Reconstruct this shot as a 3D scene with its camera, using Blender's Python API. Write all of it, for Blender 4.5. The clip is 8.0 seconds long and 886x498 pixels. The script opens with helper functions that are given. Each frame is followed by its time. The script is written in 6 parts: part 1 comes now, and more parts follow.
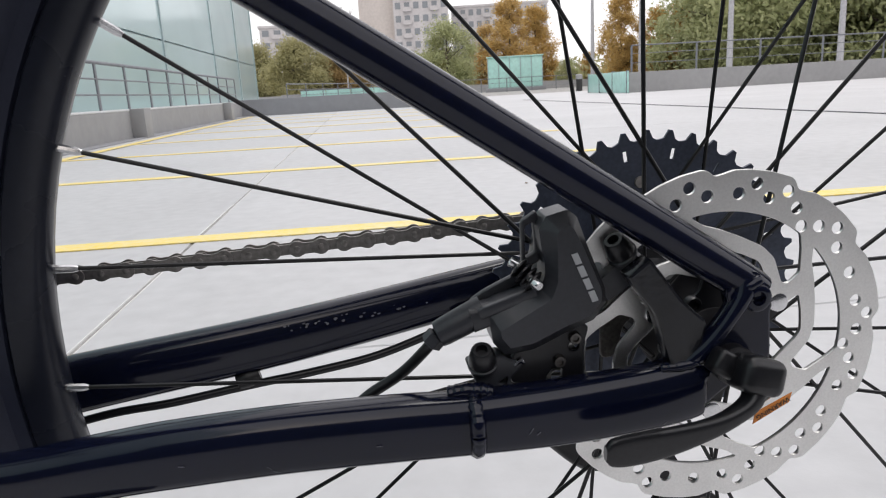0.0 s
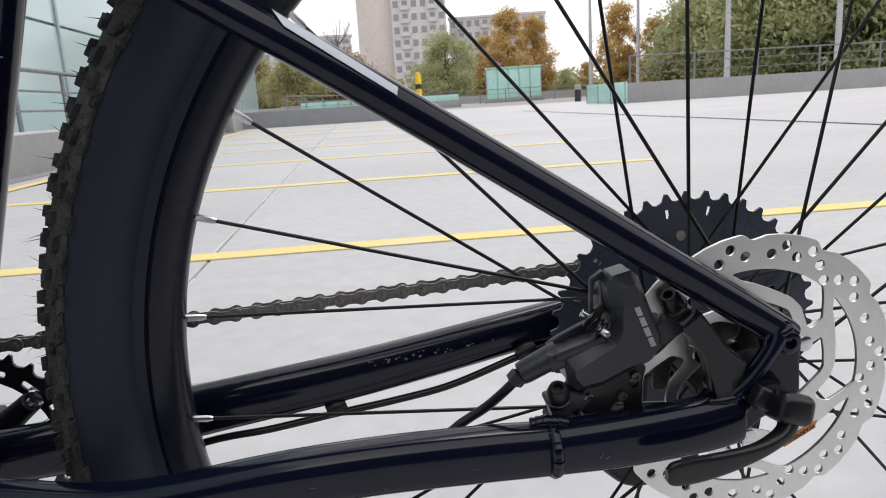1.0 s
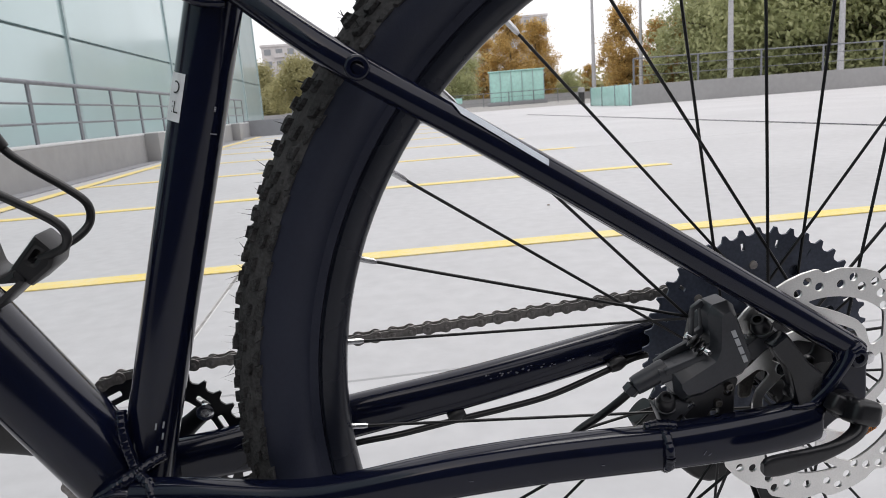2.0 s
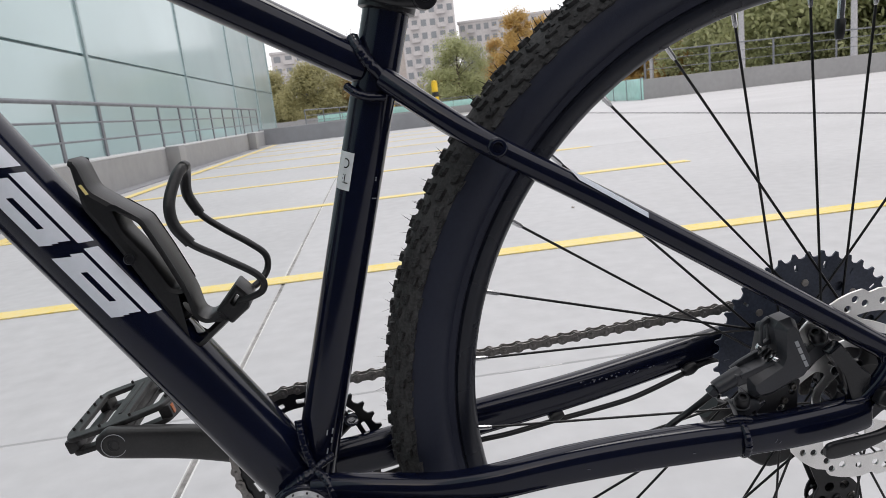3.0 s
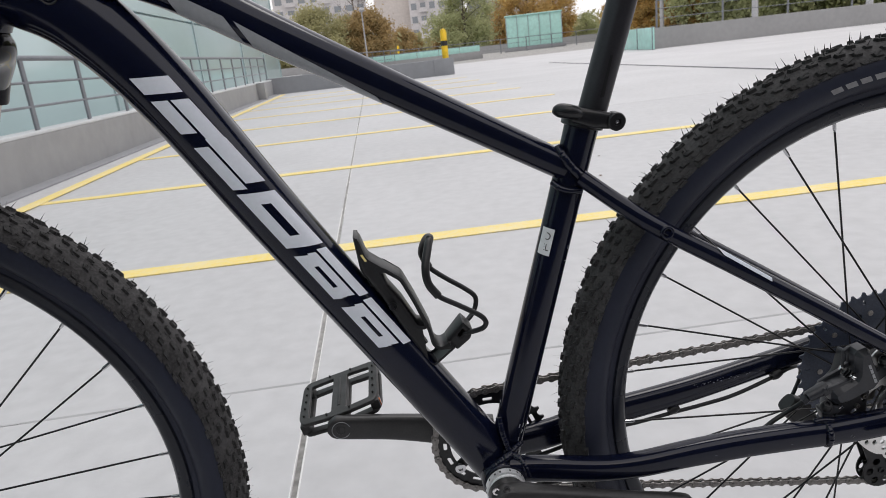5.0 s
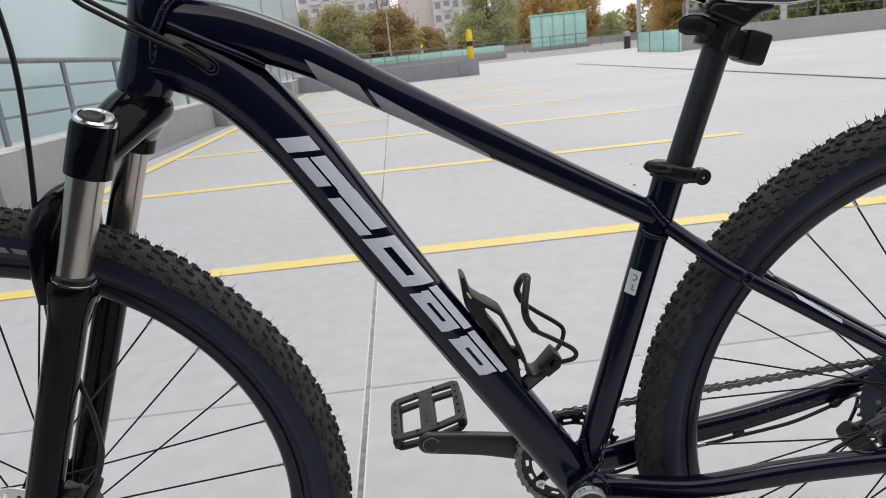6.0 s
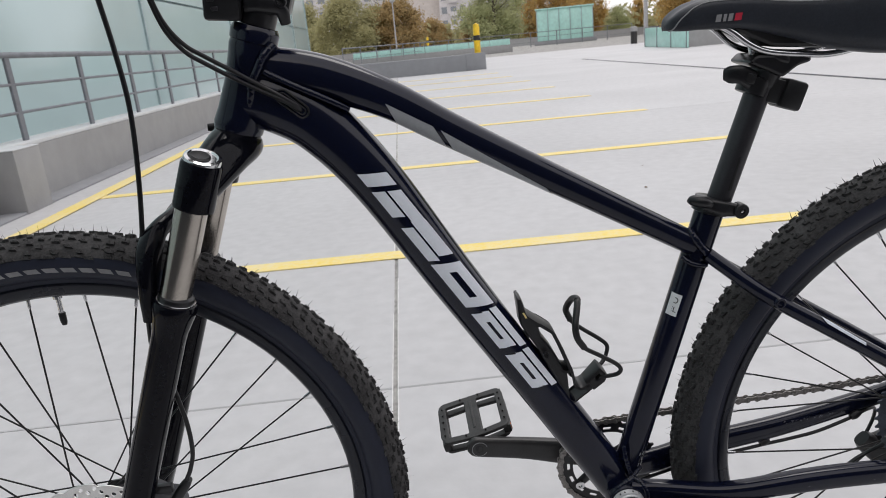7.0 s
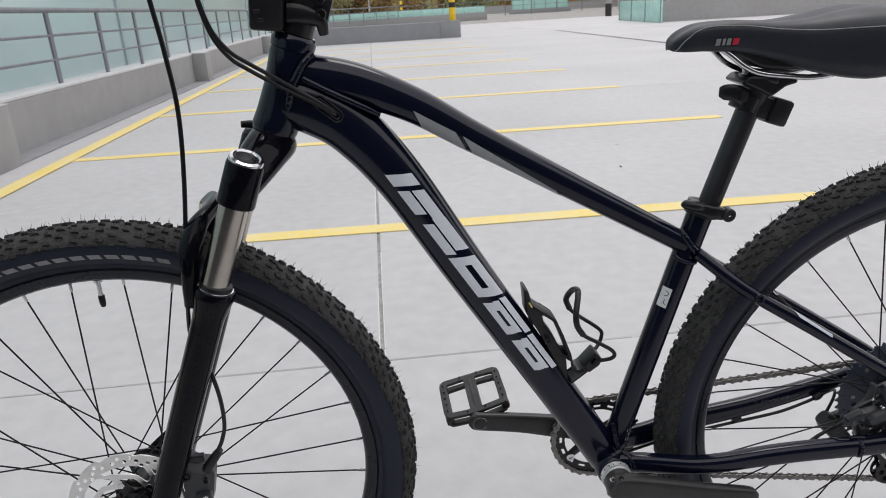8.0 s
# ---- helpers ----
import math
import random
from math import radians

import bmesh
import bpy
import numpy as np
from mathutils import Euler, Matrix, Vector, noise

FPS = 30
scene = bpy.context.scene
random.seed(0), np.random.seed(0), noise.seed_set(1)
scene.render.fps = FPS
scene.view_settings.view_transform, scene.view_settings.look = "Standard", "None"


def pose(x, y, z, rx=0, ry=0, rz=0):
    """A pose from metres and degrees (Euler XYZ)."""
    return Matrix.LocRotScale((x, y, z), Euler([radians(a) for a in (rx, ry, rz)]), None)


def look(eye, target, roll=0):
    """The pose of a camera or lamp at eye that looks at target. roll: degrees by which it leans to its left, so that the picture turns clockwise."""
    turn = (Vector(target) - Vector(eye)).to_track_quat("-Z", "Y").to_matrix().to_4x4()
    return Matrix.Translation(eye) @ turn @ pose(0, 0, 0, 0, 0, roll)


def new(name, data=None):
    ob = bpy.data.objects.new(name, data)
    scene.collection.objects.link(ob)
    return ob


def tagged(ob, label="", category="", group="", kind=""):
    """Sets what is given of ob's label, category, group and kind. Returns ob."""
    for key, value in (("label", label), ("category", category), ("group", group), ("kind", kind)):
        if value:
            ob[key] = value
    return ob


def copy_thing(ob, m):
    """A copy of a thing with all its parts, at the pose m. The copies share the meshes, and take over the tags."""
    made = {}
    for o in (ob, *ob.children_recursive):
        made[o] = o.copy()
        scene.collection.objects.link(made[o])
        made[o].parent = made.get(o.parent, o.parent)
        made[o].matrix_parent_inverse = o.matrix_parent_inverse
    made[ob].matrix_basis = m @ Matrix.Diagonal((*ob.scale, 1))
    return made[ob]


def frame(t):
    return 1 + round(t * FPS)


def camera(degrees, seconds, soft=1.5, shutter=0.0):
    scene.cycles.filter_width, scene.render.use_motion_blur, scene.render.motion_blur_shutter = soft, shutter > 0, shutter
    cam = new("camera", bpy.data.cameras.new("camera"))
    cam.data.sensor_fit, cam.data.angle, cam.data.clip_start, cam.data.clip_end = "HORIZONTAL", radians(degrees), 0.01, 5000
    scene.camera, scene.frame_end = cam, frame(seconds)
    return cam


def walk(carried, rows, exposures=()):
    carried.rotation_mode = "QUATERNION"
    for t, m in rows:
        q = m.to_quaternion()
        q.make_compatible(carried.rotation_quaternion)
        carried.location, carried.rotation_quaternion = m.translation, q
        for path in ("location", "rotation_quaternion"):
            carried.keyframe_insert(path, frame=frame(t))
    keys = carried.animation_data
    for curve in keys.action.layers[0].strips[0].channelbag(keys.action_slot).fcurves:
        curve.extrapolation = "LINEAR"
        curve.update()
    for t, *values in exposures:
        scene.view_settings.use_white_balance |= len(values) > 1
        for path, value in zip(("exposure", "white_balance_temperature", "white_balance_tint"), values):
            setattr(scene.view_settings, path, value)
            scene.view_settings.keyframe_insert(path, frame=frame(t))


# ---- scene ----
cam = camera(65.09, 8.0, soft=0.6)
cam.data.dof.use_dof = True
cam.data.dof.focus_distance = 0.54
cam.data.dof.aperture_fstop = 28.0
PATH = [
    (0, (-0.1444, -0.3454, 0.4796), (0.0678, 1.5922, 0.0316), -3.26),
    (0.5, (-0.1617, -0.3669, 0.4936), (0.0561, 1.5740, 0.0629), -3.49),
    (1, (-0.1890, -0.3901, 0.5157), (0.0272, 1.5534, 0.0958), -3.57),
    (1.5, (-0.2251, -0.4196, 0.5350), (-0.0092, 1.5260, 0.1252), -3.84),
    (2, (-0.2681, -0.4491, 0.5550), (-0.0636, 1.4980, 0.1462), -4.38),
    (2.2, (-0.2877, -0.4653, 0.5651), (-0.0909, 1.4862, 0.1740), -4.62),
    (3.3, (-0.3712, -0.5564, 0.6303), (-0.2013, 1.3907, 0.2064), -7.25),
    (3.5, (-0.3891, -0.5705, 0.6477), (-0.2088, 1.3670, 0.1855), -7.47),
    (4, (-0.4268, -0.6072, 0.6796), (-0.2522, 1.3237, 0.1884), -7.82),
    (4.2, (-0.4456, -0.6245, 0.6964), (-0.2689, 1.3019, 0.1889), -7.40),
    (5.3, (-0.5395, -0.6886, 0.7803), (-0.4175, 1.2302, 0.2296), -6.22),
    (5.5, (-0.5568, -0.7016, 0.7956), (-0.4437, 1.2179, 0.2455), -6.16),
    (6, (-0.5953, -0.7230, 0.8261), (-0.5157, 1.1993, 0.2800), -5.99),
    (6.5, (-0.6297, -0.7486, 0.8550), (-0.5681, 1.1747, 0.3099), -5.83),
    (7, (-0.6578, -0.7752, 0.8848), (-0.5881, 1.1418, 0.3191), -5.40),
    (7.5, (-0.6857, -0.7987, 0.9090), (-0.5813, 1.1026, 0.2974), -4.60),
    (8, (-0.7146, -0.8261, 0.9384), (-0.5621, 1.0557, 0.2785), -3.33),
]
EXPOSURES = [(0.0, 0.60), (1.5, 0.56), (2.5, 0.52), (4.0, 0.47), (6.0, 0.44), (8.0, 0.41)]
walk(cam, [(t, look(eye, target, roll)) for t, eye, target, roll in PATH], exposures=EXPOSURES)

# ---- sky and light: an even overcast day ----
world = bpy.data.worlds.new("overcast_sky")
scene.world = world
world.use_nodes = True
wn = world.node_tree.nodes
wl = world.node_tree.links
sky = wn.new("ShaderNodeTexSky")
sky.sky_type = "NISHITA"
sky.sun_disc = False
sky.sun_elevation = radians(38)
sky.sun_rotation = radians(200)
sky.dust_density = 4.0
sky_dim = wn.new("ShaderNodeVectorMath")
sky_dim.operation = "SCALE"
sky_dim.inputs["Scale"].default_value = 0.10
wl.new(sky.outputs[0], sky_dim.inputs[0])
cloud = wn.new("ShaderNodeMix")
cloud.data_type = "RGBA"
cloud.inputs["Factor"].default_value = 0.86
cloud.inputs["B"].default_value = (0.957, 0.932, 0.955, 1)
wl.new(sky_dim.outputs[0], cloud.inputs["A"])
wl.new(cloud.outputs["Result"], wn["Background"].inputs["Color"])
wn["Background"].inputs["Strength"].default_value = 1.0

sun_data = bpy.data.lights.new("sun", "SUN")
sun_data.energy = 0.5
sun_data.angle = radians(25)
sun_data.color = (1.0, 0.97, 0.93)
sun = new("sun", sun_data)
sun.matrix_world = look((2.5, 3, 9), (0, 0, 0))


# ---- materials ----
def material(name, color, rough=0.5, metal=0.0, vary=0.12, scale=8.0, fine=120.0, bump=0.0, bump_scale=200.0,
             coat=0.0, other=None, specular=0.5, per_object=0.0, rough_vary=0.1):
    """Base colour varied at two scales, uneven gloss and a fine relief."""
    m = bpy.data.materials.new(name)
    m.use_nodes = True
    n, k = m.node_tree.nodes, m.node_tree.links
    b = n["Principled BSDF"]
    b.inputs["Metallic"].default_value = metal
    b.inputs["Coat Weight"].default_value = coat
    b.inputs["Coat Roughness"].default_value = 0.06
    b.inputs["Specular IOR Level"].default_value = specular
    tex = n.new("ShaderNodeTexCoord")
    big = n.new("ShaderNodeTexNoise")
    big.inputs["Scale"].default_value = scale
    big.inputs["Detail"].default_value = 5
    small = n.new("ShaderNodeTexNoise")
    small.inputs["Scale"].default_value = fine
    small.inputs["Detail"].default_value = 3
    k.new(tex.outputs["Object"], big.inputs["Vector"])
    k.new(tex.outputs["Object"], small.inputs["Vector"])
    both = n.new("ShaderNodeMath")
    both.operation = "ADD"
    k.new(big.outputs["Fac"], both.inputs[0])
    k.new(small.outputs["Fac"], both.inputs[1])
    ramp = n.new("ShaderNodeMapRange")
    ramp.inputs["From Min"].default_value = 0.7
    ramp.inputs["From Max"].default_value = 1.3
    k.new(both.outputs[0], ramp.inputs["Value"])
    mix = n.new("ShaderNodeMix")
    mix.data_type = "RGBA"
    second = other or tuple(c * (1 - 2 * vary) for c in color)
    first = color if other else tuple(min(1, c * (1 + vary)) for c in color)
    mix.inputs["A"].default_value = (*first, 1)
    mix.inputs["B"].default_value = (*second, 1)
    k.new(ramp.outputs[0], mix.inputs["Factor"])
    out = mix.outputs["Result"]
    if per_object:
        info = n.new("ShaderNodeObjectInfo")
        r = n.new("ShaderNodeMapRange")
        r.inputs["To Min"].default_value = 1 - per_object
        r.inputs["To Max"].default_value = 1 + per_object
        k.new(info.outputs["Random"], r.inputs["Value"])
        mul = n.new("ShaderNodeVectorMath")
        mul.operation = "SCALE"
        k.new(out, mul.inputs[0])
        k.new(r.outputs[0], mul.inputs["Scale"])
        out = mul.outputs[0]
    k.new(out, b.inputs["Base Color"])
    gloss = n.new("ShaderNodeMapRange")
    gloss.inputs["To Min"].default_value = max(0.02, rough - rough_vary)
    gloss.inputs["To Max"].default_value = min(1, rough + rough_vary)
    k.new(big.outputs["Fac"], gloss.inputs["Value"])
    k.new(gloss.outputs[0], b.inputs["Roughness"])
    if bump:
        relief = n.new("ShaderNodeTexNoise")
        relief.inputs["Scale"].default_value = bump_scale
        relief.inputs["Detail"].default_value = 4
        k.new(tex.outputs["Object"], relief.inputs["Vector"])
        bp = n.new("ShaderNodeBump")
        bp.inputs["Strength"].default_value = bump
        bp.inputs["Distance"].default_value = 0.5 / bump_scale
        k.new(relief.outputs["Fac"], bp.inputs["Height"])
        k.new(bp.outputs[0], b.inputs["Normal"])
    return m


PAINT = material("navy_black_gloss_lacquer", (0.0036, 0.0054, 0.0185), 0.14, 0.0, 0.1, 15, 300, 0.012, 500, specular=0.44, rough_vary=0.04)
FORKPAINT = material("black_fork_lacquer", (0.0042, 0.0045, 0.0075), 0.10, 0.0, 0.1, 15, 300, 0.01, 500, specular=0.17, rough_vary=0.03)
WORN = material("scuffed_black_paint", (0.0085, 0.0095, 0.0130), 0.22, 0.0, 0.4, 120, 600, 0.10, 400, specular=0.5, rough_vary=0.10)
SATIN = material("black_satin_alloy", (0.0120, 0.0120, 0.0145), 0.32, 0.0, 0.2, 30, 400, 0.05, 900)
RUBBER = material("black_tyre_rubber", (0.0205, 0.0238, 0.0410), 0.50, 0.0, 0.06, 12, 300, 0.2, 700, specular=0.28)
DUST = material("dusty_tyre_base", (0.072, 0.070, 0.071), 0.9, 0.0, 0.25, 40, 400, 0.5, 700, specular=0.2)
TREAD = material("dusty_tread_rubber", (0.052, 0.051, 0.052), 0.70, 0.0, 0.4, 120, 700, 0.5, 900, specular=0.3)
RIM = material("black_anodised_rim", (0.0115, 0.0135, 0.0220), 0.28, 0.0, 0.08, 20, 300, 0.03, 800, specular=0.35)
STEEL = material("brushed_steel", (0.88, 0.87, 0.85), 0.36, 1.0, 0.045, 40, 900, 0.03, 1500)
CHROME = material("bright_steel", (0.75, 0.75, 0.76), 0.16, 1.0, 0.08, 40, 600)
STANCHION = material("grey_stanchion_steel", (0.50, 0.46, 0.41), 0.22, 1.0, 0.08, 20, 500)
CHAINM = material("oiled_chain_steel", (0.33, 0.31, 0.295), 0.36, 0.6, 0.2, 60, 300)
COG = material("black_cassette_steel", (0.052, 0.062, 0.092), 0.38, 0.2, 0.2, 40, 400)
CALIPER = material("anthracite_caliper_coat", (0.0340, 0.0358, 0.0430), 0.36, 0.0, 0.10, 30, 500, 0.08, 1200)
POST = material("dark_anodised_post", (0.032, 0.031, 0.036), 0.33, 0.2, 0.1, 40, 500, 0.03, 1200)
SPOKE = material("black_spoke", (0.014, 0.014, 0.015), 0.32, 0.3)
PLASTIC = material("black_plastic", (0.0100, 0.0100, 0.0115), 0.42, 0.0, 0.2, 30, 500, 0.1, 900)
CABLE = material("black_cable_housing", (0.0095, 0.0095, 0.0115), 0.32)
SILVER = material("silver_decal", (0.84, 0.87, 0.94), 0.35, 0.0, 0.02, 10, 300)
TYREPRINT = material("grey_tyre_print", (0.30, 0.30, 0.31), 0.6)
GREYDECAL = material("grey_decal", (0.40, 0.41, 0.43), 0.32, 0.0, 0.05, 10, 300)
WHITE = material("white_sticker", (0.84, 0.85, 0.86), 0.4, 0.0, 0.04)
DECALW = material("pale_blue_white_decal", (0.80, 0.85, 0.92), 0.25, 0.0, 0.03)
SADDLE = material("black_vinyl_saddle", (0.0240, 0.0275, 0.0380), 0.46, 0.0, 0.15, 20, 500, 0.15, 900)
THREAD = material("grey_piping", (0.30, 0.30, 0.31), 0.6)
RED = material("red_print", (0.55, 0.02, 0.05), 0.5)
ORANGE = material("orange_sticker", (0.75, 0.26, 0.05), 0.45)
AMBER = material("amber_reflector", (0.40, 0.10, 0.02), 0.25)
SCRATCH = material("bare_scratch", (0.16, 0.16, 0.18), 0.5)
CONCRETE = material("pale_smooth_concrete", (0.550, 0.543, 0.552), 0.60, 0.0, 0.055, 0.5, 14, 0.04, 60, per_object=0.015)
PALE_EDGE = material("pale_worn_edge", (0.78, 0.77, 0.76), 0.7, 0.0, 0.1, 3, 30)
CUP = material("bright_satin_cup", (0.78, 0.79, 0.80), 0.36, 0.45, 0.08, 40, 600)
CRANK = material("dark_grey_crank_alloy", (0.034, 0.033, 0.034), 0.40, 0.0, 0.12, 30, 400, 0.05, 900)
PEDALM = material("dusty_black_plastic", (0.026, 0.025, 0.025), 0.5, 0.0, 0.3, 40, 400, 0.12, 900)
DULL = material("dull_worn_steel", (0.20, 0.19, 0.18), 0.38, 1.0, 0.2, 60, 600)
NIPPLE = material("bright_nickel", (0.66, 0.66, 0.67), 0.24, 1.0, 0.1, 40, 600)
JOINT = material("joint_sealant", (0.36, 0.35, 0.335), 0.8, 0.0, 0.25, 3, 40)
YELLOW = material("yellow_road_paint", (0.90, 0.68, 0.13), 0.6, 0.0, 0.10, 3, 40, 0.15, 200, other=(0.85, 0.73, 0.42))
# dark coat of the added low wall behind the camera, and of the expansion joint
DARKWALL = material("dark_blocker_and_joint", (0.035, 0.037, 0.045), 0.75, 0.0, 0.1, 0.8, 6)
GREYWALL = material("grey_painted_concrete", (0.27, 0.275, 0.29), 0.75, 0.0, 0.05, 0.7, 6, 0.08, 40)
LIGHTWALL = material("light_concrete_wall", (0.31, 0.31, 0.312), 0.75, 0.0, 0.05, 0.7, 6, 0.08, 40)
CAPSTONE = material("pale_capping", (0.62, 0.63, 0.64), 0.6, 0.0, 0.05, 1.5, 10)
RAIL = material("grey_painted_rail", (0.17, 0.18, 0.20), 0.5)
# kept dark so the added tall wall mirrors as near-black in the lacquer
SKY_BLOCK = material("dark_sky_blocker", (0.055, 0.057, 0.064), 0.6, 0.0, 0.12, 0.3, 3)
GLASS = material("teal_glass_panel", (0.47, 0.60, 0.605), 0.10, 0.0, 0.025, 0.12, 0.6, specular=0.6)
MULLION = material("grey_mullion", (0.34, 0.43, 0.44), 0.4)
TEAL = material("teal_translucent_panel", (0.42, 0.70, 0.64), 0.3, 0.0, 0.08, 0.6, 5)
BLACKYELLOW = material("bollard_yellow", (0.85, 0.55, 0.02), 0.45)
BLACKBAND = material("bollard_black", (0.02, 0.02, 0.02), 0.5)
POLE = material("grey_lamp_pole", (0.42, 0.42, 0.44), 0.5)
TOWER = material("beige_panel_tower", (0.50, 0.46, 0.43), 0.85, 0.0, 0.08, 0.15, 2)
BLOCK = material("pale_panel_block", (0.50, 0.485, 0.485), 0.85, 0.0, 0.1, 0.15, 2)
PANE = material("dark_window_pane", (0.20, 0.22, 0.24), 0.15)
BARK = material("bark", (0.10, 0.08, 0.06), 0.9)
def leaf_material(name, color, other):
    """Thin leaves that let some of the light through, varied from leaf to leaf."""
    m = bpy.data.materials.new(name)
    m.use_nodes = True
    n, k = m.node_tree.nodes, m.node_tree.links
    b = n["Principled BSDF"]
    b.inputs["Roughness"].default_value = 0.6
    b.inputs["Specular IOR Level"].default_value = 0.3
    geo = n.new("ShaderNodeNewGeometry")
    tex = n.new("ShaderNodeTexCoord")
    big = n.new("ShaderNodeTexNoise")
    big.inputs["Scale"].default_value = 0.5
    k.new(tex.outputs["Object"], big.inputs["Vector"])
    mean = n.new("ShaderNodeMath")
    mean.operation = "MULTIPLY_ADD"
    mean.inputs[1].default_value = 0.55
    k.new(geo.outputs["Random Per Island"], mean.inputs[0])
    k.new(big.outputs["Fac"], mean.inputs[2])
    ramp = n.new("ShaderNodeMapRange")
    ramp.inputs["From Min"].default_value = 0.45
    ramp.inputs["From Max"].default_value = 1.1
    k.new(mean.outputs[0], ramp.inputs["Value"])
    mix = n.new("ShaderNodeMix")
    mix.data_type = "RGBA"
    mix.inputs["A"].default_value = (*color, 1)
    mix.inputs["B"].default_value = (*other, 1)
    k.new(ramp.outputs[0], mix.inputs["Factor"])
    k.new(mix.outputs["Result"], b.inputs["Base Color"])
    thin = n.new("ShaderNodeBsdfTranslucent")
    k.new(mix.outputs["Result"], thin.inputs["Color"])
    both = n.new("ShaderNodeMixShader")
    both.inputs[0].default_value = 0.45
    k.new(b.outputs[0], both.inputs[1])
    k.new(thin.outputs[0], both.inputs[2])
    k.new(both.outputs[0], n["Material Output"].inputs["Surface"])
    return m


GREEN = leaf_material("green_leaves", (0.45, 0.46, 0.25), (0.34, 0.37, 0.19))
OLIVE = leaf_material("olive_leaves", (0.42, 0.39, 0.20), (0.31, 0.30, 0.15))
GOLD = leaf_material("golden_leaves", (0.62, 0.43, 0.15), (0.46, 0.33, 0.14))
RUST = leaf_material("rust_leaves", (0.44, 0.31, 0.14), (0.32, 0.24, 0.11))
BROWN = material("dry_leaf_brown", (0.16, 0.10, 0.06), 0.8)


# ---- building helpers ----
def mesh_of(name, bm, mat):
    me = bpy.data.meshes.new(name)
    bm.normal_update()
    bm.to_mesh(me)
    bm.free()
    me.materials.append(mat)
    return me


def smooth(me, angle=40):
    me.shade_smooth()
    me.set_sharp_from_angle(angle=radians(angle))
    return me


def part(name, source, mat, parent, label="", m=None, sharp=40):
    """One mesh object under a thing or a part. source: a bmesh or a mesh."""
    me = source
    if isinstance(source, bmesh.types.BMesh):
        me = smooth(mesh_of(name, source, mat), sharp)
    elif not me.materials:
        me.materials.append(mat)
    ob = new(name, me)
    ob.parent = parent
    if m is not None:
        ob.matrix_basis = m
    if label:
        ob["label"] = label
    return ob


def thing(name, label, category, group="", kind="", m=None):
    ob = tagged(new(name), label, category, group, kind)
    ob.empty_display_size = 0.1
    if m is not None:
        ob.matrix_basis = m
    return ob


def spline(points, steps=8):
    """A smooth line through the points, whose entries may hold radii too."""
    p = [np.array(q, float) for q in points]
    if len(p) < 3:
        return [p[0] + (p[-1] - p[0]) * i / steps for i in range(steps + 1)]
    ext = [2 * p[0] - p[1], *p, 2 * p[-1] - p[-2]]
    out = []
    for i in range(1, len(ext) - 2):
        a, b, c, d = ext[i - 1:i + 3]
        for s in range(steps):
            t = s / steps
            out.append(0.5 * (2 * b + (c - a) * t + (2 * a - 5 * b + 4 * c - d) * t * t + (3 * b - a - 3 * c + d) * t ** 3))
    out.append(p[-1])
    return out


def sweep(bm, line, segs=20, caps=True, up=(0, 1, 0), square=2.0):
    """A tube along a line of (x, y, z, half-size across, half-size along up). square over 2 makes the section boxier."""
    rings = []
    upv = Vector(up)
    for i, q in enumerate(line):
        a = Vector(line[max(0, i - 1)][:3])
        b = Vector(line[min(len(line) - 1, i + 1)][:3])
        d = (b - a).normalized()
        side = upv - d * upv.dot(d)
        side.normalize()
        nrm = side.cross(d)
        ra, rb = q[3], q[4] if len(q) > 4 else q[3]
        ring = []
        for s in range(segs):
            t = 2 * math.pi * s / segs
            c, n = math.cos(t), math.sin(t)
            u = math.copysign(abs(c) ** (2 / square), c)
            v = math.copysign(abs(n) ** (2 / square), n)
            ring.append(bm.verts.new(Vector(q[:3]) + nrm * (ra * u) + side * (rb * v)))
        rings.append(ring)
    for r0, r1 in zip(rings, rings[1:]):
        for s in range(segs):
            bm.faces.new((r0[s], r0[(s + 1) % segs], r1[(s + 1) % segs], r1[s]))
    if caps:
        bm.faces.new(rings[0][::-1])
        bm.faces.new(rings[-1])
    bmesh.ops.recalc_face_normals(bm, faces=bm.faces[:])
    return bm


def tube(points, steps=8, segs=20, up=(0, 1, 0), square=2.0, straight=False):
    line = [np.array(p, float) for p in points] if straight else spline(points, steps)
    return sweep(bmesh.new(), line, segs, True, up, square)


def lathe(profile, axis_from, axis_to, segs=32, bm=None):
    """A body turned round the axis between two points: profile of (share along the axis in metres, radius)."""
    bm = bm or bmesh.new()
    a, b = Vector(axis_from), Vector(axis_to)
    d = (b - a).normalized()
    side = d.orthogonal().normalized()
    other = d.cross(side)
    rings = []
    for s, r in profile:
        rings.append([bm.verts.new(a + d * s + (side * math.cos(t) + other * math.sin(t)) * max(r, 1e-5))
                      for t in (2 * math.pi * i / segs for i in range(segs))])
    for r0, r1 in zip(rings, rings[1:]):
        for i in range(segs):
            bm.faces.new((r0[i], r0[(i + 1) % segs], r1[(i + 1) % segs], r1[i]))
    if profile[0][1] > 1e-4:
        bm.faces.new(rings[0][::-1])
    if profile[-1][1] > 1e-4:
        bm.faces.new(rings[-1])
    bmesh.ops.recalc_face_normals(bm, faces=bm.faces[:])
    return bm


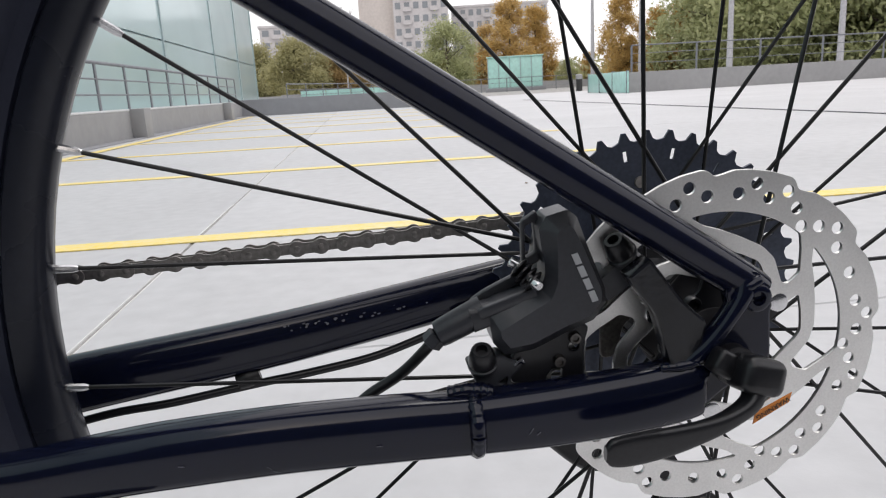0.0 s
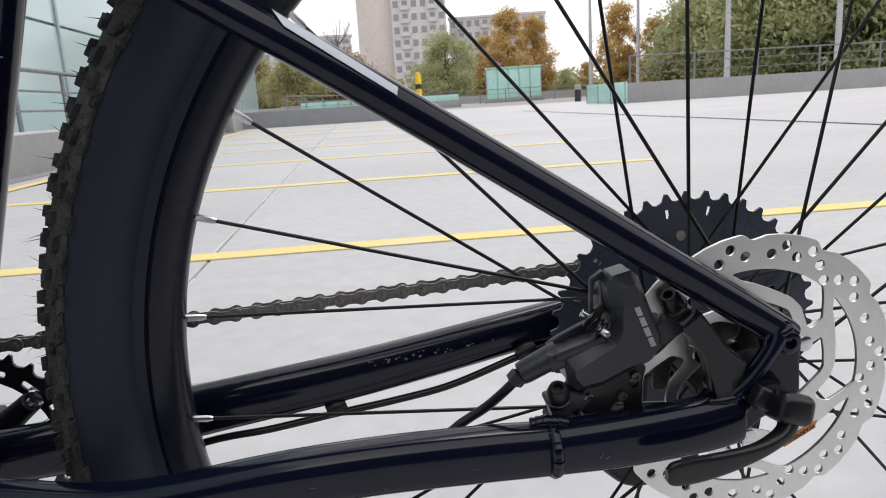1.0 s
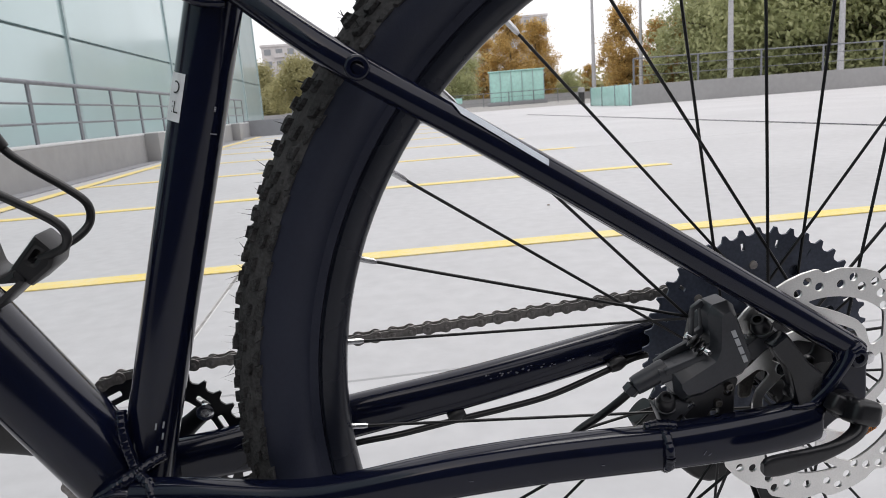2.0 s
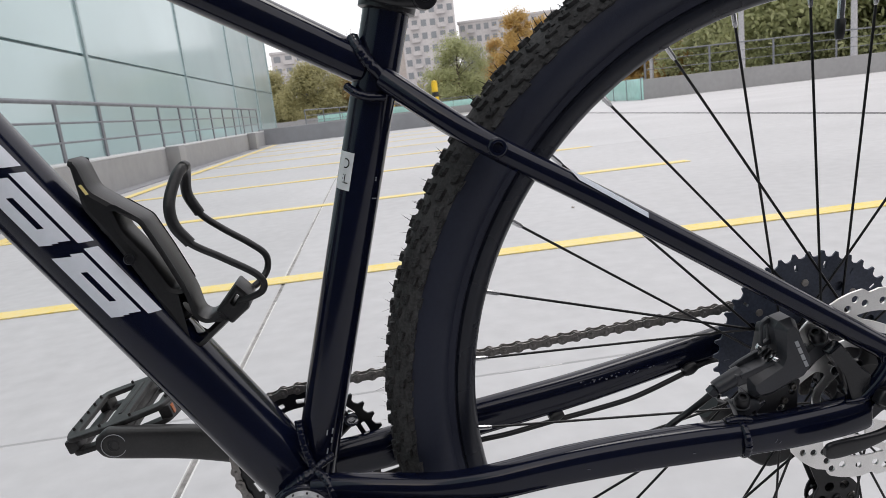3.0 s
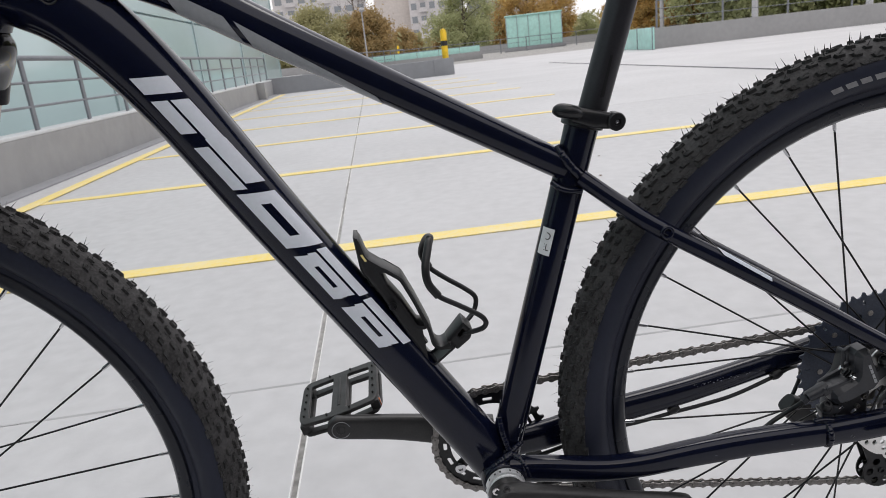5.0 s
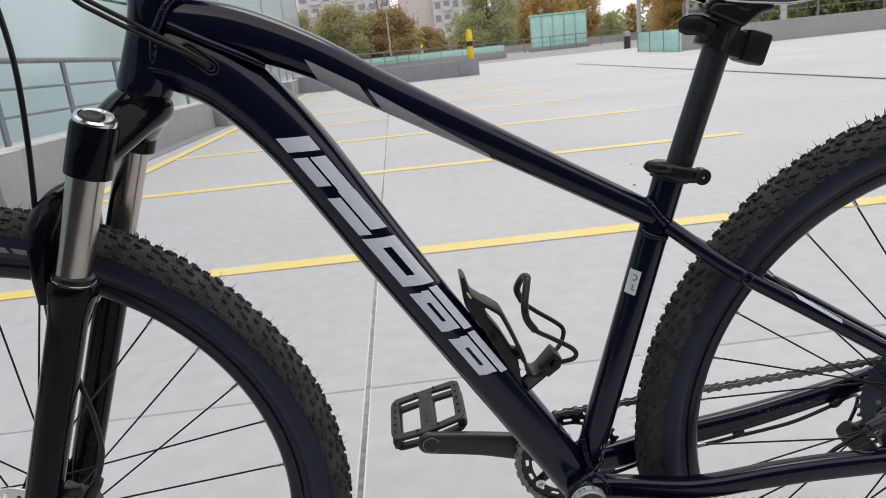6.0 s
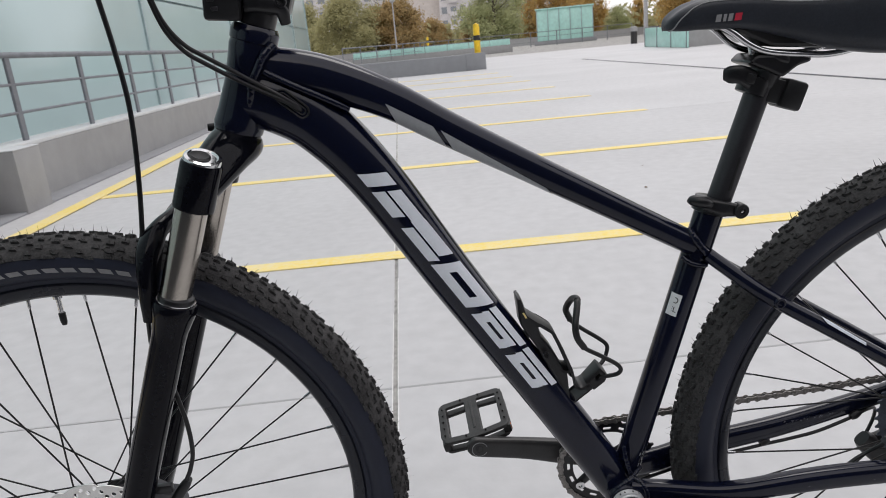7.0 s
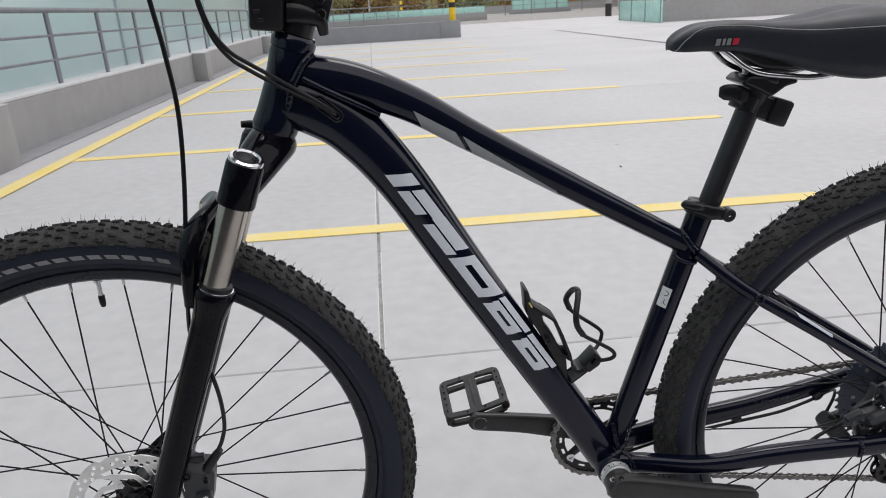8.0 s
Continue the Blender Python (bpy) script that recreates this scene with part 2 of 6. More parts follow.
def box(size, centre=(0, 0, 0), bevel=0.0, m=None, bm=None, segments=2):
    own = bmesh.new()
    bmesh.ops.create_cube(own, size=1)
    bmesh.ops.scale(own, vec=size, verts=own.verts[:])
    if bevel:
        bmesh.ops.bevel(own, geom=own.edges[:], offset=bevel, segments=segments, affect="EDGES", profile=0.5)
    bmesh.ops.transform(own, matrix=Matrix.Translation(centre) @ (m or Matrix()), verts=own.verts[:])
    if bm is None:
        return own
    me = bpy.data.meshes.new("t")
    own.to_mesh(me)
    own.free()
    bm.from_mesh(me)
    bpy.data.meshes.remove(me)
    return bm


def plate(name, loops, y, thick, mat, bevel=0.0008):
    """A flat plate in the bike's plane, from an outline (x, z) and the outlines of its holes; y is its middle."""
    cu = bpy.data.curves.new(name, "CURVE")
    cu.dimensions = "2D"
    cu.fill_mode = "BOTH"
    cu.extrude = max(thick / 2 - bevel, 1e-5)
    cu.bevel_depth = bevel
    cu.bevel_resolution = 1
    cu.offset = -bevel
    for loop in loops:
        sp = cu.splines.new("POLY")
        sp.points.add(len(loop) - 1)
        for q, (x, z) in zip(sp.points, loop):
            q.co = (x, z, 0, 1)
        sp.use_cyclic_u = True
    ob = bpy.data.objects.new(name, cu)
    scene.collection.objects.link(ob)
    dg = bpy.context.evaluated_depsgraph_get()
    me = bpy.data.meshes.new_from_object(ob.evaluated_get(dg))
    bpy.data.objects.remove(ob)
    bpy.data.curves.remove(cu)
    me.transform(pose(0, y, 0, 90))
    me.name = name
    me.materials.clear()
    me.materials.append(mat)
    return smooth(me, 35)


def ring_loop(r, n=48, cx=0.0, cz=0.0, turn=0.0):
    return [(cx + r * math.cos(turn + 2 * math.pi * i / n), cz + r * math.sin(turn + 2 * math.pi * i / n)) for i in range(n)]


def round_loop(points, radius, steps=4):
    """An outline with rounded corners."""
    out = []
    n = len(points)
    for i in range(n):
        p0, p1, p2 = (Vector(points[(i + k) % n]) for k in (-1, 0, 1))
        r = radius[i] if isinstance(radius, (list, tuple)) else radius
        a, b = (p0 - p1), (p2 - p1)
        ra, rb = min(r, a.length * 0.45), min(r, b.length * 0.45)
        s, e = p1 + a.normalized() * ra, p1 + b.normalized() * rb
        for k in range(steps + 1):
            t = k / steps
            q = s * (1 - t) ** 2 + p1 * 2 * t * (1 - t) + e * t * t
            out.append((q.x, q.y))
    return out


# ---- the deck, its paint and its walls ----
LX = -3.07
BAY, FIRST = 2.29, 2.18


def strip(name, a, b, width, z, mat, parent=None, thick=0.004):
    """A low painted strip on the deck from a to b."""
    va, vb = Vector((*a, 0)), Vector((*b, 0))
    d = vb - va
    ang = math.degrees(math.atan2(d.y, d.x))
    bm = box((d.length, width, thick), (0, 0, 0))
    me = mesh_of(name, bm, mat)
    ob = new(name, me)
    ob.matrix_basis = pose(*((va + vb) / 2)[:2], z + thick / 2, 0, 0, ang)
    ob.parent = parent
    return ob


floor = tagged(new("floor", mesh_of("floor", box((900, 900, 0.3), (0, 380, -0.158)), CONCRETE)),
               "pale smooth concrete deck of a rooftop car park", "floor", kind="structure")


def slab_mesh(sx, sy):
    return mesh_of("slab", box((sx, sy, 0.05), (0, 0, -0.025), 0.003, segments=1), CONCRETE)


part("joint_filler", box((60, 70, 0.004), (24, 30, -0.006)), JOINT, floor)
SLAB = 5.76
slab_cache = slab_mesh(SLAB - 0.012, SLAB - 0.005)
for ix in range(-1, 5):
    for iy in range(-2, 6):
        ob = new("slab", slab_cache)
        ob.parent = floor
        ob.matrix_basis = pose(-0.76 + SLAB * (ix + 0.5), 0.94 + SLAB * (iy + 0.5), 0)

rnd = random.Random(17)
for ix in range(0, 3):
    for s in (-1, 1):
        y = -3.0
        while y < 8.0:
            ln = rnd.uniform(0.3, 1.1)
            if rnd.random() < 0.85:
                strip("joint_edge", (-0.76 + SLAB * ix + s * 0.0075, y), (-0.76 + SLAB * ix + s * rnd.uniform(0.0070, 0.0082), y + ln), rnd.uniform(0.0022, 0.0042), -0.0034, PALE_EDGE, floor)
            y += ln

for iy in (0, 1):
    x, y = -5.5, 0.94 + SLAB * iy
    while x < 4.5:
        ln = rnd.uniform(0.05, 0.45)
        if rnd.random() < 0.38:
            strip("joint_edge", (x, y + rnd.uniform(-0.0008, 0.0008)), (x + ln, y + rnd.uniform(-0.0008, 0.0008)), rnd.uniform(0.0025, 0.0048), -0.0036, PALE_EDGE if rnd.random() < 0.4 else CONCRETE, floor)
        x += ln

for k in range(0, 8):
    y = FIRST + BAY * k
    ob = strip("bay_line", (LX + 0.0, y + 0.07), (1.95, y - 0.045), 0.115, 0.001, YELLOW)
    tagged(ob, "yellow painted parking bay line on the concrete deck", "road marking", "bay lines", "structure")
tagged(strip("edge_line", (LX + 0.08, -4), (LX - 0.1, 20.6), 0.12, 0.0065, YELLOW),
       "yellow painted edge line along the parapet", "road marking", kind="structure")
tagged(strip("expansion_joint", (4.95, -4), (5.2, 22), 0.085, 0.001, DARKWALL),
       "dark expansion joint strip across the deck", "joint", kind="structure")

WX = -3.56
wall_left = tagged(new("wall_left", mesh_of("wall_left", box((0.28, 33, 0.44), (WX - 0.14, 5.0, 0.20), 0.008), LIGHTWALL)),
                   "low grey concrete parapet wall beside the bays", "wall", kind="structure")
part("capping", box((0.284, 33, 0.030), (WX - 0.140, 5.0, 0.4350), 0.006), CAPSTONE, wall_left)
part("footing", box((0.20, 33, 0.02), (WX + 0.098, 5.0, 0.008), 0.008), GREYWALL, wall_left)
for y in (-2.35, 4.05, 10.75, 18.3):
    part("pilaster", box((0.21, 0.36, 0.446), (WX + 0.104, y + 0.28, 0.222), 0.008), LIGHTWALL, wall_left)
    part("pilaster_cap", box((0.214, 0.364, 0.006), (WX + 0.104, y + 0.28, 0.4475), 0.002), CAPSTONE, wall_left)
wall_far = tagged(new("wall_far", mesh_of("wall_far", box((5.75, 0.4, 0.5), (-0.85, 21.6, 0.24), 0.012), GREYWALL)),
                  "low grey painted concrete wall at the end of the bays", "wall", kind="structure")
part("end_pier", box((0.62, 0.44, 0.516), (1.715, 21.6, 0.25), 0.01), GREYWALL, wall_far)
tagged(new("wall_right", mesh_of("wall_right", box((60, 0.35, 0.74), (39.25, 23.7, 0.32), 0.012), LIGHTWALL)),
                    "grey concrete parapet at the far edge of the deck", "wall", kind="structure")


def railing(name, x0, y0, x1, y1, base, top, gap, label, bars=(0.33, 0.66)):
    rail = thing(name, label, "railing", kind="structure")
    d = Vector((x1 - x0, y1 - y0, 0))
    n = max(1, round(d.length / gap))
    post = None
    for i in range(n + 1):
        p = Vector((x0, y0, 0)) + d * (i / n)
        if post is None:
            post = mesh_of("post", box((0.022, 0.07, top - base), (0, 0, (top - base) / 2), 0.003, segments=1), RAIL)
        ob = new("post", post)
        ob.parent = rail
        ob.matrix_basis = pose(p.x, p.y, base, 0, 0, math.degrees(math.atan2(d.y, d.x)) - 90)
    for h in (*bars, 1.0):
        z = base + (top - base) * h
        r = 0.024 if h == 1.0 else 0.012
        part("handrail" if h == 1.0 else "rail_bar", lathe([(0, r), (d.length, r)], (x0, y0, z), (x1, y1, z), 10), RAIL, rail)
    return rail


railing("railing_left", WX - 0.10, -6.3, WX - 0.10, 21.2, 0.45, 1.10, 1.25, "grey steel railing on the concrete parapet")
railing("railing_right", 9.5, 23.8, 62, 23.8, 0.68, 1.6, 2.4, "grey steel railing on the far parapet", (0.35, 0.7))


# ---- added behind the camera, unseen: a low and a tall dark wall that darken reflections ----
# low wall, added only so the tubes' sides mirror something dark
tagged(new("reflection_blocker", mesh_of("reflection_blocker", box((12.2, 0.25, 0.96), (2.85, -1.62, 0.473), 0.01), DARKWALL)),
                   "added unseen low dark wall that darkens the bike's reflections", "wall", kind="structure")
# tall wall, added to hold back low sky light from the bike's near side
tagged(new("sky_blocker", mesh_of("sky_blocker", box((60, 0.5, 6.4), (10, -9.0, 3.1)), SKY_BLOCK)),
                     "added unseen tall dark wall that blocks low sky behind the camera", "wall", kind="structure")


# ---- the glass hall beside the deck ----
def glass_hall():
    hall = thing("glass_hall", "large pale teal glass-panelled hall behind the parapet", "building")
    x, y0, y1 = -5.6, -12.0, 40.2
    part("wall", box((0.3, y1 - y0, 16), (x - 0.2, (y0 + y1) / 2, 5)), MULLION, hall)
    part("end_wall", box((20, 0.3, 16), (x - 10.2, y1 - 0.15, 5)), MULLION, hall)
    edges, h = [40.2, 34.6, 28.9, 21.4, 13.9, 6.4, -1.1, -8.6, -12.0], 4.1
    for a, b in zip(edges, edges[1:]):
        pane = mesh_of("glass_panel", box((0.06, a - b - 0.07, h - 0.05), (0, 0, 0), 0.004, segments=1), GLASS)
        for j in range(4):
            ob = new("glass_panel", pane)
            ob.parent = hall
            ob.matrix_basis = pose(x, (a + b) / 2, -1.8 + h * (j + 0.5))
    for y in edges:
        part("mullion", box((0.10, 0.10, 16), (x + 0.02, y, 5)), MULLION, hall)
    return hall


glass_hall()

# ---- the bicycle ----
LEAN_DEG = 2.12
bicycle = thing("bicycle", "black hardtail mountain bike standing on the concrete deck", "bicycle", m=pose(0, 0, -0.004, LEAN_DEG, 0, 0.37))
AX = 0.37
RIM_R = 0.2925
FRONT_X = -1.066
HUB_X = 0.005
HEAD_LOW, HEAD_TOP = Vector((-0.831, 0, 0.8225)), Vector((-0.801, 0, 0.908))
STEER_AXIS = Vector((0.363, 0, 0.932)).normalized()
STEER = Matrix.Translation(HEAD_LOW) @ Matrix.Rotation(radians(1.86), 4, STEER_AXIS) @ Matrix.Translation(-HEAD_LOW)
FRONT = STEER @ Matrix.Translation((0.0015, 0.0049, 0.0009))


def tyre_mesh(cx):
    """The casing, from bead to bead."""
    bm = bmesh.new()
    segs = 144
    rings = []
    section = [(0.0275 * math.sin(t), 0.3365 + 0.0240 * math.cos(t)) for t in (radians(-150 + 300 * i / 24) for i in range(25))]
    for y, r in [(-0.0105, 0.3070), (-0.0105, 0.3098), (-0.0125, 0.3104), *section, (0.0125, 0.3104), (0.0105, 0.3098), (0.0105, 0.3070)]:
        rings.append([bm.verts.new((cx + r * math.cos(a), y, AX + r * math.sin(a))) for a in (2 * math.pi * s / segs for s in range(segs))])
    for r0, r1 in zip(rings, rings[1:]):
        for s in range(segs):
            bm.faces.new((r0[s], r0[(s + 1) % segs], r1[(s + 1) % segs], r1[s]))
    bmesh.ops.recalc_face_normals(bm, faces=bm.faces[:])
    return bm


def tread_mesh(cx, seed):
    """Rows of small rubber blocks round the tyre, with thin moulding hairs."""
    rnd = random.Random(seed)
    verts, faces = [], []
    block = [(-1, -1), (1, -0.7), (1, 0.7), (-1, 1)]

    def knob(a, lat, ln, wd, h, skew):
        t = radians(lat)
        e_r = Vector((math.cos(a), 0, math.sin(a)))
        e_t = Vector((-math.sin(a), 0, math.cos(a)))
        nrm = e_r * math.cos(t) + Vector((0, 1, 0)) * math.sin(t)
        e_y = Vector((0, 1, 0)) * math.cos(t) - e_r * math.sin(t)
        c = Vector((cx, 0, AX)) + e_r * (0.3365 + 0.0240 * math.cos(t)) + Vector((0, 0.0275 * math.sin(t), 0))
        i0 = len(verts)
        for lvl, k in ((-0.0015, 1.12), (h, 0.82)):
            for u, v in block:
                verts.append(c + nrm * lvl + e_t * (u * ln * k + v * skew) + e_y * (v * wd * k))
        faces.extend([(i0 + 4, i0 + 5, i0 + 6, i0 + 7)] + [(i0 + j, i0 + (j + 1) % 4, i0 + 4 + (j + 1) % 4, i0 + 4 + j) for j in range(4)])
        return c + nrm * h, nrm

    def hair(p, d):
        i0 = len(verts)
        lean = Vector((rnd.uniform(-1, 1), rnd.uniform(-1, 1), rnd.uniform(-1, 1))) * 0.45
        tip = p + (d + lean).normalized() * rnd.uniform(0.0050, 0.0105)
        w = 0.00048
        for o in (Vector((w, 0, 0)), Vector((-w, w, 0)), Vector((0, -w, w))):
            verts.append(p + o)
        verts.append(tip)
        faces.extend([(i0, i0 + 1, i0 + 3), (i0 + 1, i0 + 2, i0 + 3), (i0 + 2, i0, i0 + 3)])

    n = 164
    for i in range(n):
        a = 2 * math.pi * i / n
        inner = (-56, -31, -7, 19, 44) if i % 2 else (-44, -19, 7, 31, 56)
        for lat in (-69, *inner, 69):
            edge = abs(lat) > 60
            k = rnd.uniform(0.85, 1.15)
            at = a + rnd.uniform(-0.006, 0.006) + (0.011 if edge and i % 3 == 0 else 0.0)
            top, nrm = knob(at, lat + rnd.uniform(-3, 3), (0.0046 if edge else 0.0038) * k, (0.0021 if edge else 0.0026) * rnd.uniform(0.85, 1.15),
                            (0.0024 if edge else 0.0034) * rnd.uniform(0.85, 1.1), rnd.uniform(0.0004, 0.0018) if lat < 0 else -rnd.uniform(0.0004, 0.0018))
            if rnd.random() < (0.85 if abs(lat) < 40 else 0.4):
                hair(top, nrm)
        for _ in range(5):
            knob(a + rnd.uniform(-0.022, 0.022), rnd.uniform(-60, 60), 0.0013 * rnd.uniform(0.7, 1.4), 0.0011 * rnd.uniform(0.7, 1.4), rnd.uniform(0.0006, 0.0016), 0.0)
    segs, lats = 160, [radians(-71 + 142 * j / 12) for j in range(13)]
    i0 = len(verts)
    for k in range(segs):
        a = 2 * math.pi * k / segs
        for t in lats:
            r = 0.3365 + 0.0244 * math.cos(t)
            verts.append(Vector((cx + r * math.cos(a), 0.0279 * math.sin(t), AX + r * math.sin(a))))
    for k in range(segs):
        for j in range(12):
            p, q = i0 + k * 13 + j, i0 + ((k + 1) % segs) * 13 + j
            faces.append((p, p + 1, q + 1, q))
    me = bpy.data.meshes.new("tread")
    me.from_pydata(verts, [], faces)
    me.materials.append(TREAD)
    me.materials.append(DUST)
    me.update()
    for f in me.polygons[-12 * segs:]:
        f.material_index = 1
    return me


def wheel(name, cx, first_angle, pattern, label, flanges, hx, m=None):
    prof = [(-0.0120, 0.3092), (-0.0134, 0.3078), (-0.0130, 0.303), (-0.0105, 0.2970), (-0.006, 0.2932), (0, 0.2922), (0.006, 0.2932),
            (0.0105, 0.2970), (0.0130, 0.303), (0.0134, 0.3078), (0.0120, 0.3092), (0.0105, 0.307), (-0.0105, 0.307), (-0.0120, 0.3092)]
    bm = bmesh.new()
    segs = 128
    rings = [[bm.verts.new((cx + r * math.cos(t), y, AX + r * math.sin(t))) for t in (2 * math.pi * s / segs for s in range(segs))] for y, r in prof]
    for r0, r1 in zip(rings, rings[1:]):
        for s in range(segs):
            bm.faces.new((r0[s], r0[(s + 1) % segs], r1[(s + 1) % segs], r1[s]))
    bmesh.ops.recalc_face_normals(bm, faces=bm.faces[:])
    rim = part(name, bm, RIM, bicycle, label, m)
    part("tyre", tyre_mesh(cx), RUBBER, rim, "black off-road tyre with knobbly tread")
    part("tread", tread_mesh(cx, 3 if cx else 4), TREAD, rim)
    hub_r = 0.024
    spoke_me = None
    nip_me = smooth(mesh_of("nipple", lathe([(-0.002, 0.0020), (0.008, 0.0019), (0.0105, 0.0012)], (0, 0, 0), (0, 0, 1), 8), NIPPLE))
    for k in range(32):
        th = radians(first_angle + 11.25 * k)
        above, near = pattern[k % 4]
        ph = th + radians(78) * above
        fy = flanges[0] if near else flanges[1]
        top = Vector((cx - RIM_R * math.cos(th), 0.0025 * (-1 if near else 1), AX + RIM_R * math.sin(th)))
        low = Vector((hx - hub_r * math.cos(ph), fy, AX + hub_r * math.sin(ph)))
        d = low - top
        if spoke_me is None:
            spoke_me = smooth(mesh_of("spoke", lathe([(0, 0.00105), (1.0, 0.00105)], (0, 0, 0), (0, 0, 1), 8), SPOKE))
        q = d.to_track_quat("Z", "Y").to_matrix().to_4x4()
        part("spoke", spoke_me, SPOKE, rim, m=Matrix.Translation(top) @ q @ Matrix.Diagonal((1, 1, d.length, 1)))
        part("nipple", nip_me, NIPPLE, rim, m=Matrix.Translation(top) @ q)
    a, b = flanges
    hub = lathe([(0, 0.012), (0.001, 0.026), (0.004, 0.0265), (0.005, 0.020), (0.012, 0.015), (b - a - 0.012, 0.015), (b - a - 0.005, 0.020),
                 (b - a - 0.004, 0.0265), (b - a - 0.001, 0.026), (b - a, 0.012)], (hx, a, AX), (hx, b, AX), 40)
    part("hub", hub, SATIN, rim)
    return rim


# rear: nipple order from the one just above the axle's height at the front of the wheel
rear_wheel = wheel("rear_wheel", 0.0, 8.4, [(1, False), (1, True), (-1, False), (-1, True)], "black rim with black spokes", (-0.034, 0.017), HUB_X)
front_wheel = wheel("front_wheel", FRONT_X, 74.05, [(-1, False), (-1, True), (1, False), (1, True)], "black rim with black spokes", (-0.034, 0.034), FRONT_X, FRONT)

# frame tubes: (x, y, z, half-height, half-width)
DT = [(-0.4355, 0, 0.3290, 0.0250, 0.0245), (-0.5230, 0, 0.4712, 0.0255, 0.0245), (-0.6220, 0, 0.6328, 0.0272, 0.0250),
                 (-0.695, 0, 0.755, 0.029, 0.026), (-0.745, 0, 0.818, 0.031, 0.026), (-0.785, 0, 0.846, 0.032, 0.025), (-0.822, 0, 0.858, 0.030, 0.023)]
down_tube = part("down_tube", tube(DT, 8, 40, square=2.2), PAINT, bicycle, "glossy black hydroformed tube")
TT = [(-0.345, 0, 0.644, 0.0135, 0.016), (-0.43, 0, 0.694, 0.0145, 0.017), (-0.52, 0, 0.747, 0.016, 0.018), (-0.61, 0, 0.800, 0.018, 0.019),
                (-0.675, 0, 0.840, 0.020, 0.020), (-0.74, 0, 0.868, 0.023, 0.020), (-0.803, 0, 0.882, 0.024, 0.020)]
top_tube = part("top_tube", tube(TT, 8, 36, square=2.4), PAINT, bicycle)
seat_tube = part("seat_tube", tube([(-0.428, 0, 0.335, 0.0165), (-0.343, 0, 0.623, 0.0160), (-0.3225, 0, 0.692, 0.0165)], 6, 28, straight=False), PAINT, bicycle)
head_tube = part("head_tube", lathe([(0, 0.0245), (0.006, 0.0255), (0.02, 0.0235), (0.05, 0.0215), (0.075, 0.0225), (0.086, 0.0235), (0.0906, 0.0225)], HEAD_LOW, HEAD_TOP, 36), PAINT, bicycle)
part("bottom_bracket_shell", lathe([(0, 0.021), (0.002, 0.0225), (0.071, 0.0225), (0.073, 0.021)], (-0.434, -0.0365, 0.3268), (-0.434, 0.0365, 0.3268), 36), PAINT, bicycle)
for s in (-1, 1):
    STAY = [(0.0115, s * 0.068, 0.3993, 0.00306), (0.0108, s * 0.068, 0.3998, 0.00633), (0.008, s * 0.068, 0.4019, 0.00816), (-0.0665, s * 0.067, 0.4519, 0.00867), (-0.1298, s * 0.064, 0.4942, 0.00867), (-0.1993, s * 0.0585, 0.5396, 0.00851), (-0.2669, s * 0.048, 0.5822, 0.00826), (-0.2975, s * 0.038, 0.6046, 0.00817), (-0.334, s * 0.018, 0.635, 0.008)]
    stay = part("seat_stay", tube(STAY, 8, 18), PAINT, bicycle)
    if s < 0:
        stay_near, STAY_LINE = stay, spline(STAY, 8)
CHAIN_STAY = [(-0.0095, -0.0715, 0.3585, 0.005, 0.004), (-0.0105, -0.0715, 0.3585, 0.0105, 0.0075), (-0.0135, -0.0713, 0.3583, 0.0135, 0.009), (-0.032, -0.071, 0.3552, 0.0140, 0.0095),
              (-0.068, -0.069, 0.3515, 0.0140, 0.010), (-0.107, -0.067, 0.3500, 0.0134, 0.0105), (-0.140, -0.066, 0.3505, 0.0136, 0.011), (-0.186, -0.064, 0.3500, 0.0136, 0.0112),
              (-0.227, -0.062, 0.3478, 0.0135, 0.0112), (-0.255, -0.060, 0.3450, 0.0130, 0.011), (-0.296, -0.055, 0.3385, 0.0128, 0.0105), (-0.335, -0.047, 0.3345, 0.0130, 0.010),
              (-0.39, -0.036, 0.3372, 0.0138, 0.010), (-0.425, -0.028, 0.337, 0.014, 0.010)]
part("chain_stay", tube(CHAIN_STAY, 8, 32, square=2.7), PAINT, bicycle)
part("chain_stay", tube([(0.0, 0.072, 0.376, 0.0125, 0.009), (-0.073, 0.060, 0.3675, 0.0135, 0.010), (-0.196, 0.050, 0.350, 0.015, 0.011), (-0.309, 0.046, 0.3362, 0.0165, 0.010),
                         (-0.367, 0.036, 0.3300, 0.0175, 0.010), (-0.425, 0.028, 0.3290, 0.016, 0.010)], 8, 20, square=2.5), PAINT, bicycle)
DT_LINE = spline(DT, 8)
seat_post = part("seat_post", lathe([(0.025, 0.0136), (0.19, 0.0136)], (-0.326, 0, 0.66), (-0.267, 0, 0.84), 28), POST, bicycle, "satin black alloy post")



